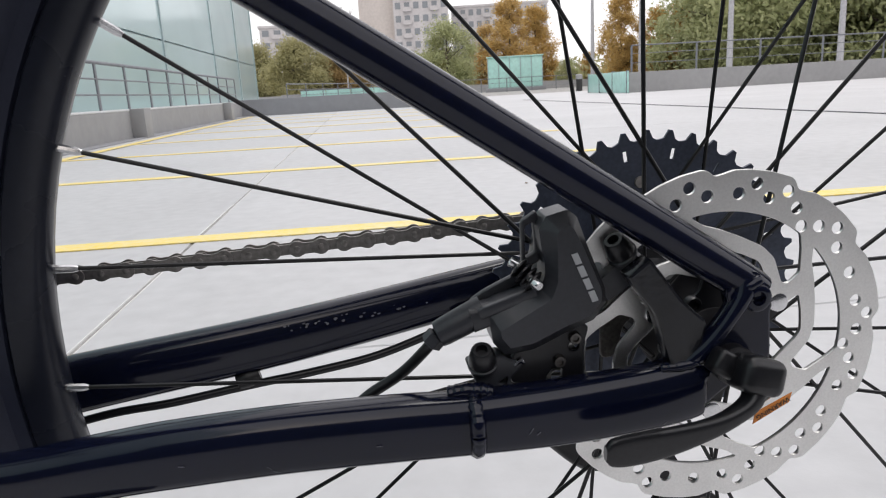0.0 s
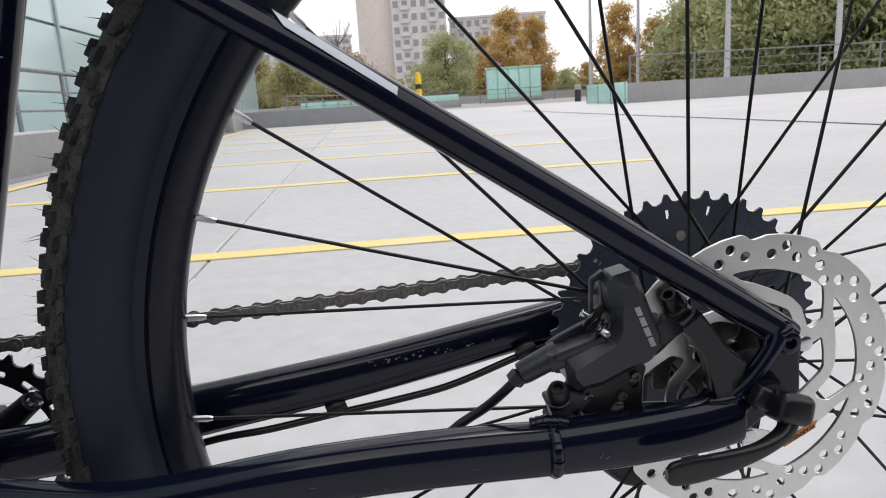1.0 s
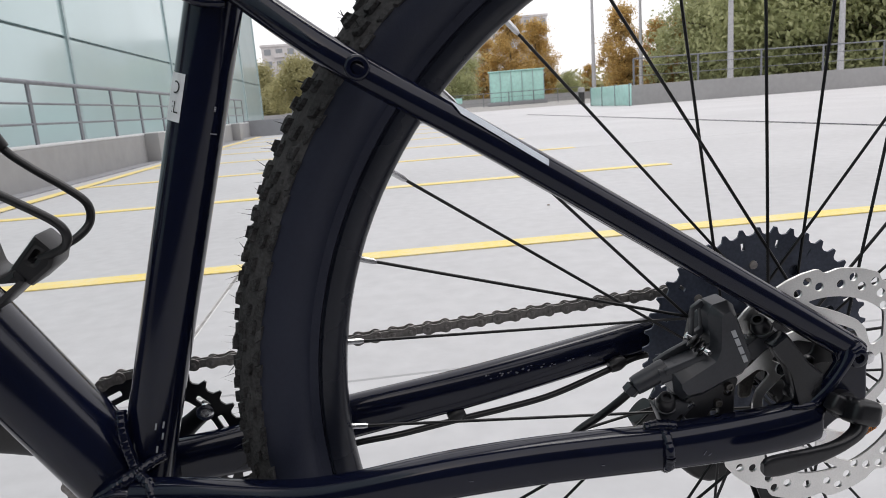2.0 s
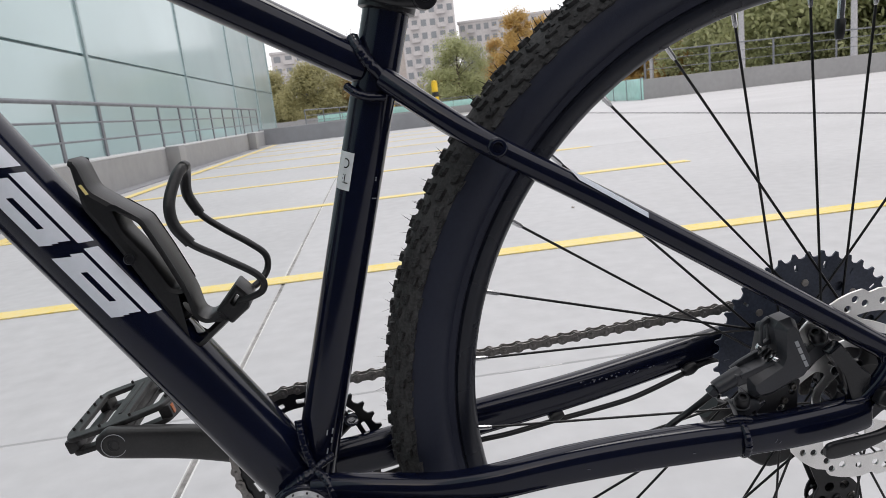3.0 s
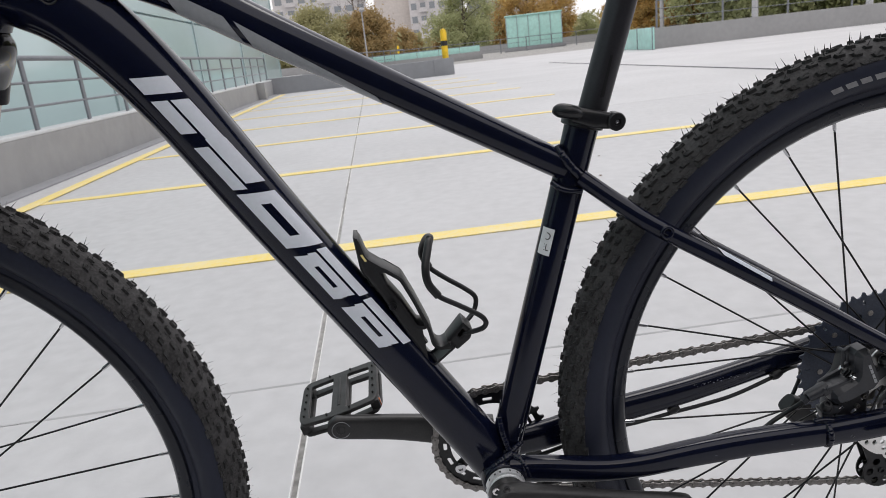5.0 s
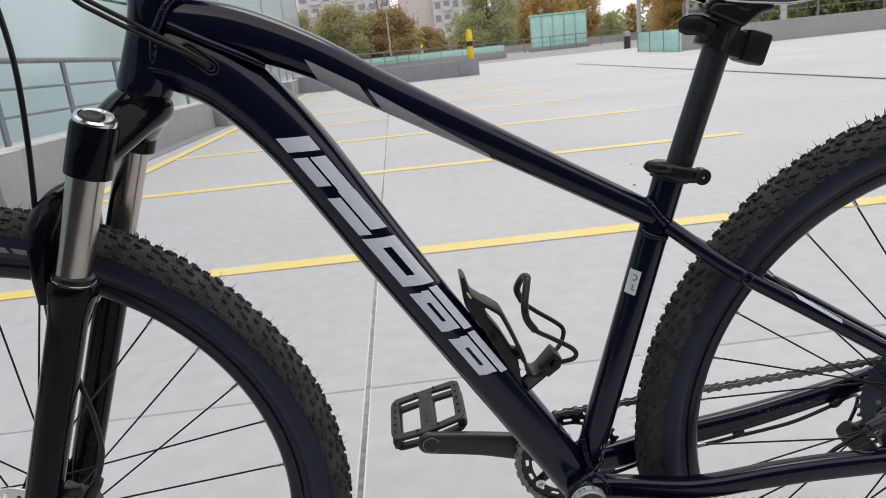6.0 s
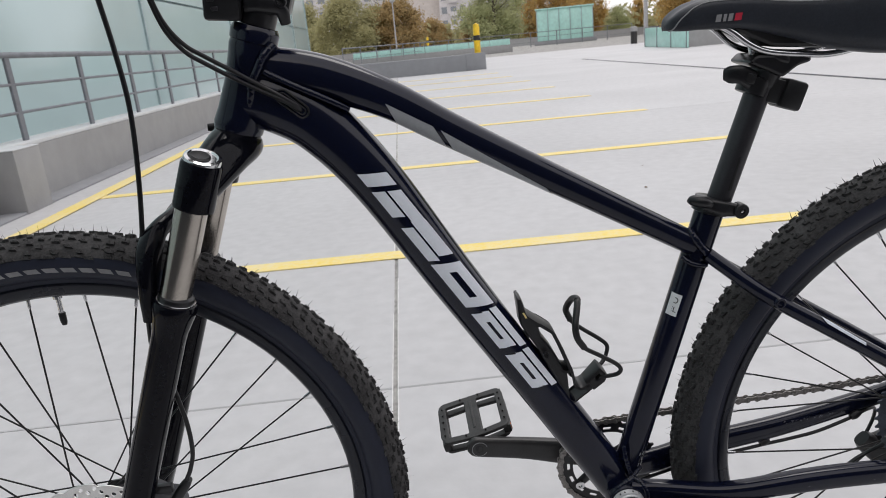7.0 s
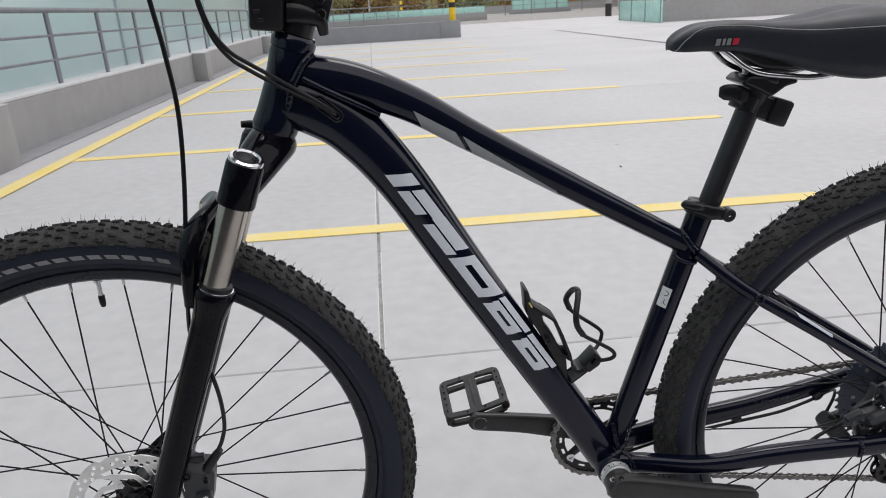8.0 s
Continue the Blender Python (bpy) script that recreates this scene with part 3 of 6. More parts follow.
# ---- small helpers for the bicycle's details ----
def side_patch(line, corners, square, mat, name, parent, label="", lift=0.0005, n=10):
    """A decal that follows a tube's near side: corners (x, z) seen from the side, in order round it."""
    bm = bmesh.new()
    pts = np.array([q[:3] for q in line])
    grid = []
    for i in range(n + 1):
        row = []
        for j in range(n + 1):
            s, t = i / n, j / n
            x, z = ((1 - s) * (1 - t) * np.array(corners[0]) + s * (1 - t) * np.array(corners[1])
                    + s * t * np.array(corners[2]) + (1 - s) * t * np.array(corners[3]))
            best = None
            for k in range(len(pts) - 1):
                a, b = pts[k], pts[k + 1]
                d = (b - a)[[0, 2]]
                w = float(np.clip(np.dot(np.array([x, z]) - a[[0, 2]], d) / max(np.dot(d, d), 1e-12), 0, 1))
                f = a + (b - a) * w
                u = math.hypot(x - f[0], z - f[2])
                if best is None or u < best[0]:
                    q = np.array(line[k]) + (np.array(line[k + 1]) - np.array(line[k])) * w
                    best = (u, f, q[3], q[4] if len(q) > 4 else q[3])
            u, f, hh, hw = best
            y = f[1] - (hw + lift) * max(0.0, 1 - min(1, u / (hh + lift)) ** square) ** (1 / square)
            row.append(bm.verts.new((x, y, z)))
        grid.append(row)
    for i in range(n):
        for j in range(n):
            bm.faces.new((grid[i][j], grid[i + 1][j], grid[i + 1][j + 1], grid[i][j + 1]))
    bmesh.ops.recalc_face_normals(bm, faces=bm.faces[:])
    if bm.faces[:][0].normal.y > 0:
        bmesh.ops.reverse_faces(bm, faces=bm.faces[:])
    return part(name, bm, mat, parent, label)


def weld(points, r, parent, ripple=0.15, steps=10):
    """A rippled weld bead along a line."""
    line = spline([(*p, r) for p in points], steps)
    out, run = [], 0.0
    last = None
    fine = []
    for a, b in zip(line, line[1:]):
        k = max(1, int(np.linalg.norm((b - a)[:3]) / 0.0007))
        fine += [a + (b - a) * i / k for i in range(k)]
    fine.append(line[-1])
    for q in fine:
        if last is not None:
            run += float(np.linalg.norm(q[:3] - last[:3]))
        last = q
        w = 0.88 + ripple * abs(math.sin((run + 0.0006 * math.sin(run * 410)) / 0.0031 * math.pi)) + 0.03 * math.sin(run * 900 + 1.3) + 0.02 * math.sin(run * 2300)
        out.append(np.array([*q[:3], r * w]))
    return part("weld_bead", sweep(bmesh.new(), out, 8, True, (0.13, 0.97, 0.21)), PAINT, parent, sharp=60)


def ring_weld(centre, axis, radius, r, parent, a0=0.0, a1=360.0, squash=1.0):
    axis = Vector(axis).normalized()
    side = Vector((0, -1, 0)) - axis * Vector((0, -1, 0)).dot(axis)
    side.normalize()
    other = axis.cross(side)
    pts = []
    n = 14
    for i in range(n + 1):
        t = radians(a0 + (a1 - a0) * i / n)
        low = radius - 1.05 * r
        pts.append(Vector(centre) + side * (low * math.cos(t)) + other * (low * squash * math.sin(t)))
    return weld([tuple(p) for p in pts], r * 1.9, parent, 0.05)


def bolt(centre, direction, r, h, parent, mat=None, name="bolt", socket=0.55):
    """A round-headed socket bolt, whose head stands out along the direction."""
    c, d = Vector(centre), Vector(direction).normalized()
    prof = [(-0.001, r), (h - 0.001, r), (h, r * 0.86), (h, r * socket), (h * 0.35, r * socket), (h * 0.35, 0)]
    return part(name, lathe(prof, c, c + d, 18), mat or SATIN, parent)


def cable(points, r, parent, name="cable", mat=None, label=""):
    return part(name, tube([(*p, r) for p in points], 8, 10, up=(0.21, 0.93, 0.3)), mat or CABLE, parent, label)


def mesh_join(meshes, name):
    bm = bmesh.new()
    for me in meshes:
        bm.from_mesh(me)
    out = bpy.data.meshes.new(name)
    bm.to_mesh(out)
    bm.free()
    for m in meshes[0].materials:
        out.materials.append(m)
    return smooth(out, 35)


# ---- welds and fittings of the frame ----
weld([(-0.4305, -0.0120, 0.3905), (-0.4300, -0.0165, 0.3810), (-0.4285, -0.0195, 0.3710), (-0.4262, -0.0215, 0.3615), (-0.4238, -0.0235, 0.3540)], 0.0037, down_tube, 0.14)
weld([(-0.4225, -0.0255, 0.3535), (-0.4290, -0.0285, 0.3515), (-0.4365, -0.0295, 0.3478), (-0.4440, -0.0295, 0.3430), (-0.4515, -0.0285, 0.3370)], 0.0050, down_tube, 0.14)
weld([(-0.4215, -0.0270, 0.3530), (-0.4150, -0.0330, 0.3500), (-0.4110, -0.0385, 0.3430), (-0.4092, -0.0400, 0.3340)], 0.0039, down_tube, 0.14)
weld([(-0.4225, -0.0240, 0.3545), (-0.4160, -0.0190, 0.3565), (-0.4090, -0.0130, 0.3575)], 0.0034, seat_tube, 0.15)

weld([(-0.3520, -0.006, 0.6640), (-0.3490, -0.0125, 0.6570), (-0.3440, -0.0152, 0.6480), (-0.3370, -0.0162, 0.6385), (-0.3300, -0.0155, 0.6310), (-0.3230, -0.0115, 0.6270)], 0.0048, top_tube, 0.13)
weld([(-0.3600, -0.0100, 0.6325), (-0.3540, -0.0155, 0.6270), (-0.3450, -0.0175, 0.6235), (-0.3340, -0.0170, 0.6225)], 0.0034, top_tube, 0.08)

weld([(-0.7920, -0.0205, 0.8790), (-0.7669, -0.0215, 0.8644), (-0.7441, -0.0215, 0.8523), (-0.7257, -0.0200, 0.8420), (-0.7143, -0.0150, 0.8343)], 0.0040, down_tube, 0.07)
weld([(-0.7795, -0.0150, 0.9035), (-0.7890, -0.0205, 0.8950), (-0.7970, -0.0215, 0.8830), (-0.8035, -0.0220, 0.8720), (-0.8075, -0.0215, 0.8600), (-0.8110, -0.0190, 0.8470)], 0.0050, head_tube, 0.09)

ring_weld((-0.107, -0.067, 0.3500), (1, 0, 0.02), 0.0139, 0.0019, stay_near, 0, 360)
weld([(-0.117, -0.0655, 0.3628), (-0.111, -0.0665, 0.3642), (-0.104, -0.0675, 0.3640), (-0.099, -0.0685, 0.3632)], 0.0036, stay_near, 0.12)
part("seat_collar", lathe([(0, 0.0175), (0.001, 0.0200), (0.017, 0.0200), (0.018, 0.0175)], (-0.3263, 0, 0.679), (-0.3215, 0, 0.6955), 28), SATIN, bicycle)
clamp = part("seat_clamp", tube([(-0.337, -0.014, 0.6935, 0.0070, 0.004), (-0.319, -0.0205, 0.6880, 0.0082, 0.004), (-0.302, -0.018, 0.6840, 0.0072, 0.006)], 6, 18, square=3.0), SATIN, bicycle, "black seat clamp with a lever")
part("barrel_nut", lathe([(0, 0.006), (0.001, 0.0084), (0.012, 0.0084), (0.013, 0.0074), (0.013, 0.0036), (0.0115, 0.0032), (0.0115, 0)], (-0.301, -0.014, 0.6845), (-0.3005, -0.032, 0.6840), 24), SATIN, clamp)
part("nut_pin", lathe([(0, 0.0018), (0.0012, 0.0016), (0.0014, 0)], (-0.3006, -0.0252, 0.6842), (-0.3005, -0.035, 0.6840), 12), CHROME, clamp)
part("lever", tube([(-0.332, -0.016, 0.6930, 0.0055, 0.005), (-0.341, -0.018, 0.6970, 0.0066, 0.006), (-0.350, -0.013, 0.6985, 0.0064, 0.006), (-0.3525, -0.008, 0.698, 0.003, 0.004)], 6, 14), SATIN, clamp)

# rack eyelet on the stay, decals
part("rack_eyelet", lathe([(-0.004, 0.0064), (0.0030, 0.0068), (0.0042, 0.0060), (0.0046, 0.0050), (0.0042, 0.0036), (-0.005, 0.0032), (-0.005, 0)], (-0.2668, -0.0535, 0.5828), (-0.2668, -0.0635, 0.5828), 24), PAINT, stay_near)
side_patch(STAY_LINE, [(-0.2204, 0.5634), (-0.1708, 0.5289), (-0.1716, 0.5256), (-0.2157, 0.5560)], 2.0, DECALW, "decal", stay_near, "white decal stripe", n=8, lift=0.0009)
for quad in ([(-0.6765, 0.8370), (-0.6303, 0.8093), (-0.6176, 0.7859), (-0.6669, 0.8150)], [(-0.6227, 0.8046), (-0.5135, 0.7300), (-0.5072, 0.7215), (-0.6113, 0.7830)]):
    side_patch(spline(TT, 8), quad, 2.4, GREYDECAL, "decal", top_tube, "grey decal panel")


def dt_point(s, u):
    return (-0.434 - 0.53 * s + 0.848 * u, 0.3325 + 0.848 * s + 0.53 * u)


def dt_bar(s0, s1, u0, u1, slant=0.67):
    """A slanted silver bar on the down tube: s along it from the cranks, u across it."""
    q = [dt_point(s0 - slant * u0, u0), dt_point(s1 - slant * u0, u0), dt_point(s1 - slant * u1, u1), dt_point(s0 - slant * u1, u1)]
    side_patch(DT_LINE, q, 2.2, SILVER, "decal", down_tube, "silver decal bar", n=8)


for s0, s1, u0, u1 in ((0.514, 0.497, -0.006, 0.0195), (0.490, 0.455, -0.006, 0.0055), (0.490, 0.447, 0.0075, 0.0195),
                       (0.448, 0.398, 0.0065, 0.0200), (0.440, 0.392, -0.006, 0.0045),
                       (0.387, 0.322, 0.0110, 0.0205), (0.387, 0.322, -0.0065, 0.004), (0.387, 0.374, 0.004, 0.011), (0.336, 0.322, 0.004, 0.011),
                       (0.317, 0.256, 0.0130, 0.0200), (0.314, 0.259, 0.0045, 0.0110), (0.312, 0.257, -0.0065, 0.0010), (0.312, 0.298, 0.0010, 0.0045), (0.271, 0.258, 0.0010, 0.0045),
                       (0.251, 0.190, 0.0130, 0.0195), (0.248, 0.193, 0.0045, 0.0110), (0.246, 0.191, -0.0065, 0.0010), (0.246, 0.232, 0.0010, 0.0045), (0.205, 0.192, 0.0010, 0.0045)):
    dt_bar(s0, s1, u0, u1)

ST_LINE = spline([(-0.428, 0, 0.335, 0.0165), (-0.343, 0, 0.623, 0.0160), (-0.3225, 0, 0.692, 0.0165)], 6)


def st_quad(s0, s1, u0, u1):
    """A patch on the seat tube: s is the height along it, u runs to its front."""
    def q(s, u):
        return (-0.343 + 0.295 * (s - 0.623) - 0.959 * u, s + 0.283 * u)
    return [q(s1, u0), q(s1, u1), q(s0, u1), q(s0, u0)]


side_patch(ST_LINE, st_quad(0.5585, 0.5845, 0.0157, 0.0066), 2.0, WHITE, "label", seat_tube, "white sticker with dark print", n=12)


def wrapped_word(text, size, s_base, a_right):
    """Dark print that follows the seat tube's round front: its right end at the arc length a_right, its foot at the height s_base."""
    cu = bpy.data.curves.new("word", "FONT")
    cu.body, cu.size, cu.align_x = text, size, "RIGHT"
    ob = bpy.data.objects.new("word", cu)
    scene.collection.objects.link(ob)
    flat = bpy.data.meshes.new_from_object(ob.evaluated_get(bpy.context.evaluated_depsgraph_get()))
    bpy.data.objects.remove(ob)
    bpy.data.curves.remove(cu)
    bm = bmesh.new()
    bm.from_mesh(flat)
    bpy.data.meshes.remove(flat)
    bmesh.ops.subdivide_edges(bm, edges=[e for e in bm.edges if e.calc_length() > 0.0012], cuts=2)
    r = 0.0162
    for v in bm.verts:
        turn = (a_right - v.co.x) / r
        h, u = s_base + v.co.y, r * math.sin(turn)
        v.co = Vector((-0.343 + 0.295 * (h - 0.623) - 0.959 * u, -(r + 0.0009) * math.cos(turn), h + 0.283 * u))
    part("print", bm, PLASTIC, seat_tube)


wrapped_word("O", 0.0098, 0.5735, 0.0092)
wrapped_word("VEL", 0.0090, 0.5632, 0.0088)
for s, u in ((0.3800, -0.0045), (0.3810, -0.0085), (0.3735, -0.0090), (0.3650, -0.0070)):
    side_patch(ST_LINE, st_quad(s - 0.0022, s + 0.0022, u + 0.0005, u - 0.0005), 2.0, GREYDECAL, "print_bar", seat_tube, n=3)

for s, w in ((0.5705, 0.0010), (0.5695, 0.0010), (0.5685, 0.0010), (0.5560, 0.0030)):
    side_patch(ST_LINE, st_quad(s - 0.0003, s + 0.0003, -0.0105, -0.0105 - w), 2.0, GREYDECAL, "print_bar", seat_tube, n=3)

# chainstay paint chips on the far stay
rnd = random.Random(5)
verts, faces = [], []
for _ in range(46):
    x = rnd.gauss(-0.185, 0.035)
    zc = 0.3645 + (x + 0.196) * 0.118
    a = rnd.uniform(0.0004, 0.0013)
    b = a * rnd.uniform(0.4, 0.9)
    y0, z0 = 0.0408 - rnd.uniform(0, 0.0009), zc - 0.0046 - rnd.uniform(0.0, 0.0045)
    i0 = len(verts)
    verts += [(x - a, y0, z0), (x, y0, z0 - b), (x + a, y0, z0 + b * 0.3), (x + a * 0.2, y0, z0 + b)]
    faces.append((i0, i0 + 1, i0 + 2, i0 + 3))
me_chips = bpy.data.meshes.new("paint_chips")
me_chips.from_pydata(verts, [], faces)

CS_LINE = spline(CHAIN_STAY[3:11], 8)
rnd = random.Random(8)
for x, z in ((-0.0862, 0.348), (-0.0831, 0.3474), (-0.192, 0.3448), (-0.1899, 0.3422), (-0.2259, 0.3485), (-0.1482, 0.3495), (-0.0294, 0.3453)):
    a, h = rnd.uniform(0.0015, 0.003), rnd.uniform(-0.003, 0.003)
    side_patch(CS_LINE, [(x, z), (x + a, z + h), (x + a + 0.0001, z + h - 0.0003), (x + 0.0001, z - 0.0003)], 2.5, SCRATCH, "scratch", stay_near, n=2)


# ---- rear dropout, skewer and brake ----
def dropout(side):
    y = side * 0.0715
    loop = round_loop([(0.0015, 0.4090), (0.0120, 0.4075), (0.0190, 0.3925), (0.0180, 0.3900), (0.0195, 0.3695), (0.0156, 0.3600), (0.0011, 0.3575), (-0.0081, 0.3500),
                       (-0.0130, 0.3500), (-0.0130, 0.3690), (-0.0060, 0.3780), (0.0015, 0.3871), (-0.0020, 0.3990)], 0.003)
    return part("dropout", plate("dropout", [loop, ring_loop(0.0026, 14, 0.0108, 0.3966)], y, 0.0065, PAINT, 0.0012), PAINT, bicycle)


dropout_near = dropout(-1)
dropout(1)
web = plate("brake_mount", [round_loop([(-0.0454, 0.4107), (-0.0359, 0.4176), (-0.0280, 0.4076), (-0.0220, 0.3991), (-0.0107, 0.3891), (-0.0120, 0.3812), (-0.0145, 0.3680), (-0.0245, 0.3660),
                                        (-0.0288, 0.3805), (-0.0327, 0.3938), (-0.0402, 0.4031)], [0.001, 0.001, 0.006, 0.006, 0.003, 0.004, 0.003, 0.003, 0.006, 0.006, 0.004])], -0.0725, 0.0095, PAINT, 0.0014)
web.materials[0] = WORN
part("brake_mount", web, WORN, dropout_near)
part("rib", tube([(-0.0180, -0.0735, 0.3700, 0.0040, 0.005), (-0.0100, -0.0745, 0.3775, 0.0036, 0.005), (-0.0024, -0.0745, 0.3870, 0.0034, 0.005), (0.0045, -0.0735, 0.3965, 0.0040, 0.005), (0.0080, -0.0715, 0.4035, 0.0055, 0.005)], 6, 14, square=2.6), PAINT, dropout_near)
part("eyelet", lathe([(0, 0.0062), (0.0034, 0.0058), (0.0040, 0.0050), (0.0040, 0.0030), (0.0012, 0.0028), (0.0012, 0)], (0.0108, -0.0735, 0.3966), (0.0108, -0.0835, 0.3966), 22), PAINT, dropout_near)
weld([(-0.0290, -0.0745, 0.3690), (-0.0230, -0.0765, 0.3700), (-0.0165, -0.0770, 0.3712), (-0.0125, -0.0765, 0.3745)], 0.0024, dropout_near, 0.12)
weld([(0.0040, -0.0735, 0.4005), (0.0075, -0.0755, 0.4020), (0.0120, -0.0745, 0.4040)], 0.0026, dropout_near, 0.12)
skewer = part("quick_release", lathe([(0, 0.0085), (0.006, 0.0085), (0.007, 0.0065), (0.014, 0.0065)], (0.0010, -0.074, 0.3690), (0.0010, -0.089, 0.3690), 24), SATIN, bicycle, "black quick-release skewer with a lever")
part("cam_head", box((0.0185, 0.0175, 0.0150), (0.0045, -0.0885, 0.3690), 0.0045, pose(0, 0, 0, -12, 16, 0), segments=5), SATIN, skewer)
part("cam_arm", box((0.0120, 0.0090, 0.0105), (-0.0060, -0.0830, 0.3725), 0.0022, pose(0, 0, 0, -12, 34, 0), segments=3), SATIN, skewer)
part("cam_pin", lathe([(0, 0.0030), (0.0010, 0.0032), (0.0016, 0.0026), (0.0016, 0.0014), (0.0006, 0.0012), (0.0006, 0)], (0.0005, -0.0880, 0.3758), (0.0000, -0.0905, 0.3860), 16), SATIN, skewer)
part("lever", tube([(0.0040, -0.0900, 0.3655, 0.0044, 0.0045), (0.0000, -0.0935, 0.3600, 0.0034, 0.0042), (-0.0080, -0.0960, 0.3562, 0.0032, 0.0036), (-0.0180, -0.0975, 0.3530, 0.0040, 0.0028), (-0.0330, -0.0980, 0.3498, 0.0056, 0.0024), (-0.0480, -0.0980, 0.3480, 0.0066, 0.0022), (-0.0580, -0.0980, 0.3474, 0.0058, 0.0022), (-0.0612, -0.0980, 0.3474, 0.0030, 0.0018)], 6, 18, square=3.6), SATIN, skewer)
sticker = part("sticker", plate("sticker", [[(0.0221, 0.3299), (0.0390, 0.3390), (0.0400, 0.3436), (0.0231, 0.3355)]], -0.0612, 0.0006, ORANGE, 0.0001), ORANGE, skewer, "orange warning sticker")


def lettering(text, size, m, mat, parent):
    cu = bpy.data.curves.new("lettering", "FONT")
    cu.body, cu.size, cu.extrude = text, size, 0.00008
    ob = bpy.data.objects.new("lettering", cu)
    scene.collection.objects.link(ob)
    me = bpy.data.meshes.new_from_object(ob.evaluated_get(bpy.context.evaluated_depsgraph_get()))
    bpy.data.objects.remove(ob)
    bpy.data.curves.remove(cu)
    me.materials.clear()
    me.materials.append(mat)
    return part("lettering", me, mat, parent, m=m)


lettering("WARNING", 0.0036, pose(0.0382, -0.0618, 0.3420, 0, 151.5, 0) @ pose(0, 0, 0, 90), BLACKBAND, sticker)


def rotor(cx, cz, y, r, turn, m, label):
    """A steel brake disc: a stepped rim, round holes in six alike groups, and bent arms between the openings."""
    def at(rr, deg):
        t = radians(deg + turn)
        return cx + rr * math.cos(t), cz + rr * math.sin(t)
    outer, centre = [], []
    for k in range(12):
        outer += [at(r - d, 33 - 30 * k - a) for a, d in ((0, 0.0036), (4, 0.0024), (6, 0.0014), (12, 0.0007), (19, 0.0002), (26, 0.0), (27.5, 0.0007))]
    loops = []
    for k in range(6):
        a = -60 * k
        centre += [at(rr, d + a) for rr, d in ((0.0431, 27.2), (0.0417, 16), (0.0409, 3.8), (0.0386, -1.8), (0.0304, -21.8), (0.0283, -28.5), (0.0298, -35.5), (0.0350, -33.6))]
        window = [at(0.0600, 43.5 - 51.5 * i / 12 + a) for i in range(13)]
        window += [at(rr, d + a) for rr, d in ((0.0555, -13.0), (0.0482, -22.0), (0.0415, -22.5), (0.0392, -19.5), (0.0453, -4.2), (0.0475, 5.8), (0.0492, 19), (0.0523, 30.4), (0.0550, 38.0))]
        loops.append(round_loop(window, 0.0016, 3))
        for d, dr in ((54, 0.0163), (48, 0.0115), (42, 0.0063), (36, 0.0115), (24, 0.0112), (12, 0.0112), (6, 0.0060), (0, 0.0108)) + (((18, 0.0063),) if k % 2 else ()):
            loops.append(ring_loop(0.0027, 16, *at(r - dr, d + a)))
    loops += [round_loop(outer, 0.0012, 2), round_loop(centre, 0.0016, 3)]
    disc = part("brake_disc", plate("brake_disc", loops, y, 0.0019, STEEL, 0.0002), STEEL, bicycle, label, m)
    spider = []
    for k in range(6):
        px, pz = at(0.0333, 30 - 60 * k)
        part("rivet", lathe([(0, 0.0042), (0.0006, 0.0042), (0.0009, 0.0032)], (px, y - 0.0009, pz), (px, y - 0.003, pz), 18), CHROME, disc)
        spider += [at(rr, 30 - 60 * k - d) for rr, d in ((0.0365, -7), (0.0365, 7), (0.0255, 18), (0.0245, 42))]
    part("carrier", plate("carrier", [round_loop(spider, 0.003), ring_loop(0.016, 32, cx, cz)], y + 0.0023, 0.0022, SATIN, 0.0004), SATIN, disc)
    for k in range(6):
        px, pz = at(0.022, 60 * k)
        bolt((px, y + 0.001, pz), (0, -1, 0), 0.0038, 0.003, disc, SATIN)
    return disc


rotor(HUB_X, AX - 0.0012, -0.0545, 0.0790, 0, None, "brushed steel disc with round holes")
rotor(FRONT_X, AX, -0.047, 0.0785, 17, FRONT, "brushed steel disc with round holes")

def facet_block(outer, front, y_back, y_edge, y_front, radius=0.0014):
    """A cast block: an outline from the back to the edge, bevelled to a smaller front face."""
    bm = bmesh.new()
    lo, lf = round_loop(outer, radius, 2), round_loop(front, radius, 2)
    rings = [[bm.verts.new((x, y, z)) for x, z in loop] for loop, y in ((lo, y_back), (lo, y_edge), (lf, y_front))]
    for r0, r1 in zip(rings, rings[1:]):
        for i in range(len(r0)):
            bm.faces.new((r0[i], r0[(i + 1) % len(r0)], r1[(i + 1) % len(r0)], r1[i]))
    bm.faces.new(rings[0])
    bm.faces.new(rings[-1][::-1])
    bmesh.ops.recalc_face_normals(bm, faces=bm.faces[:])
    return bm


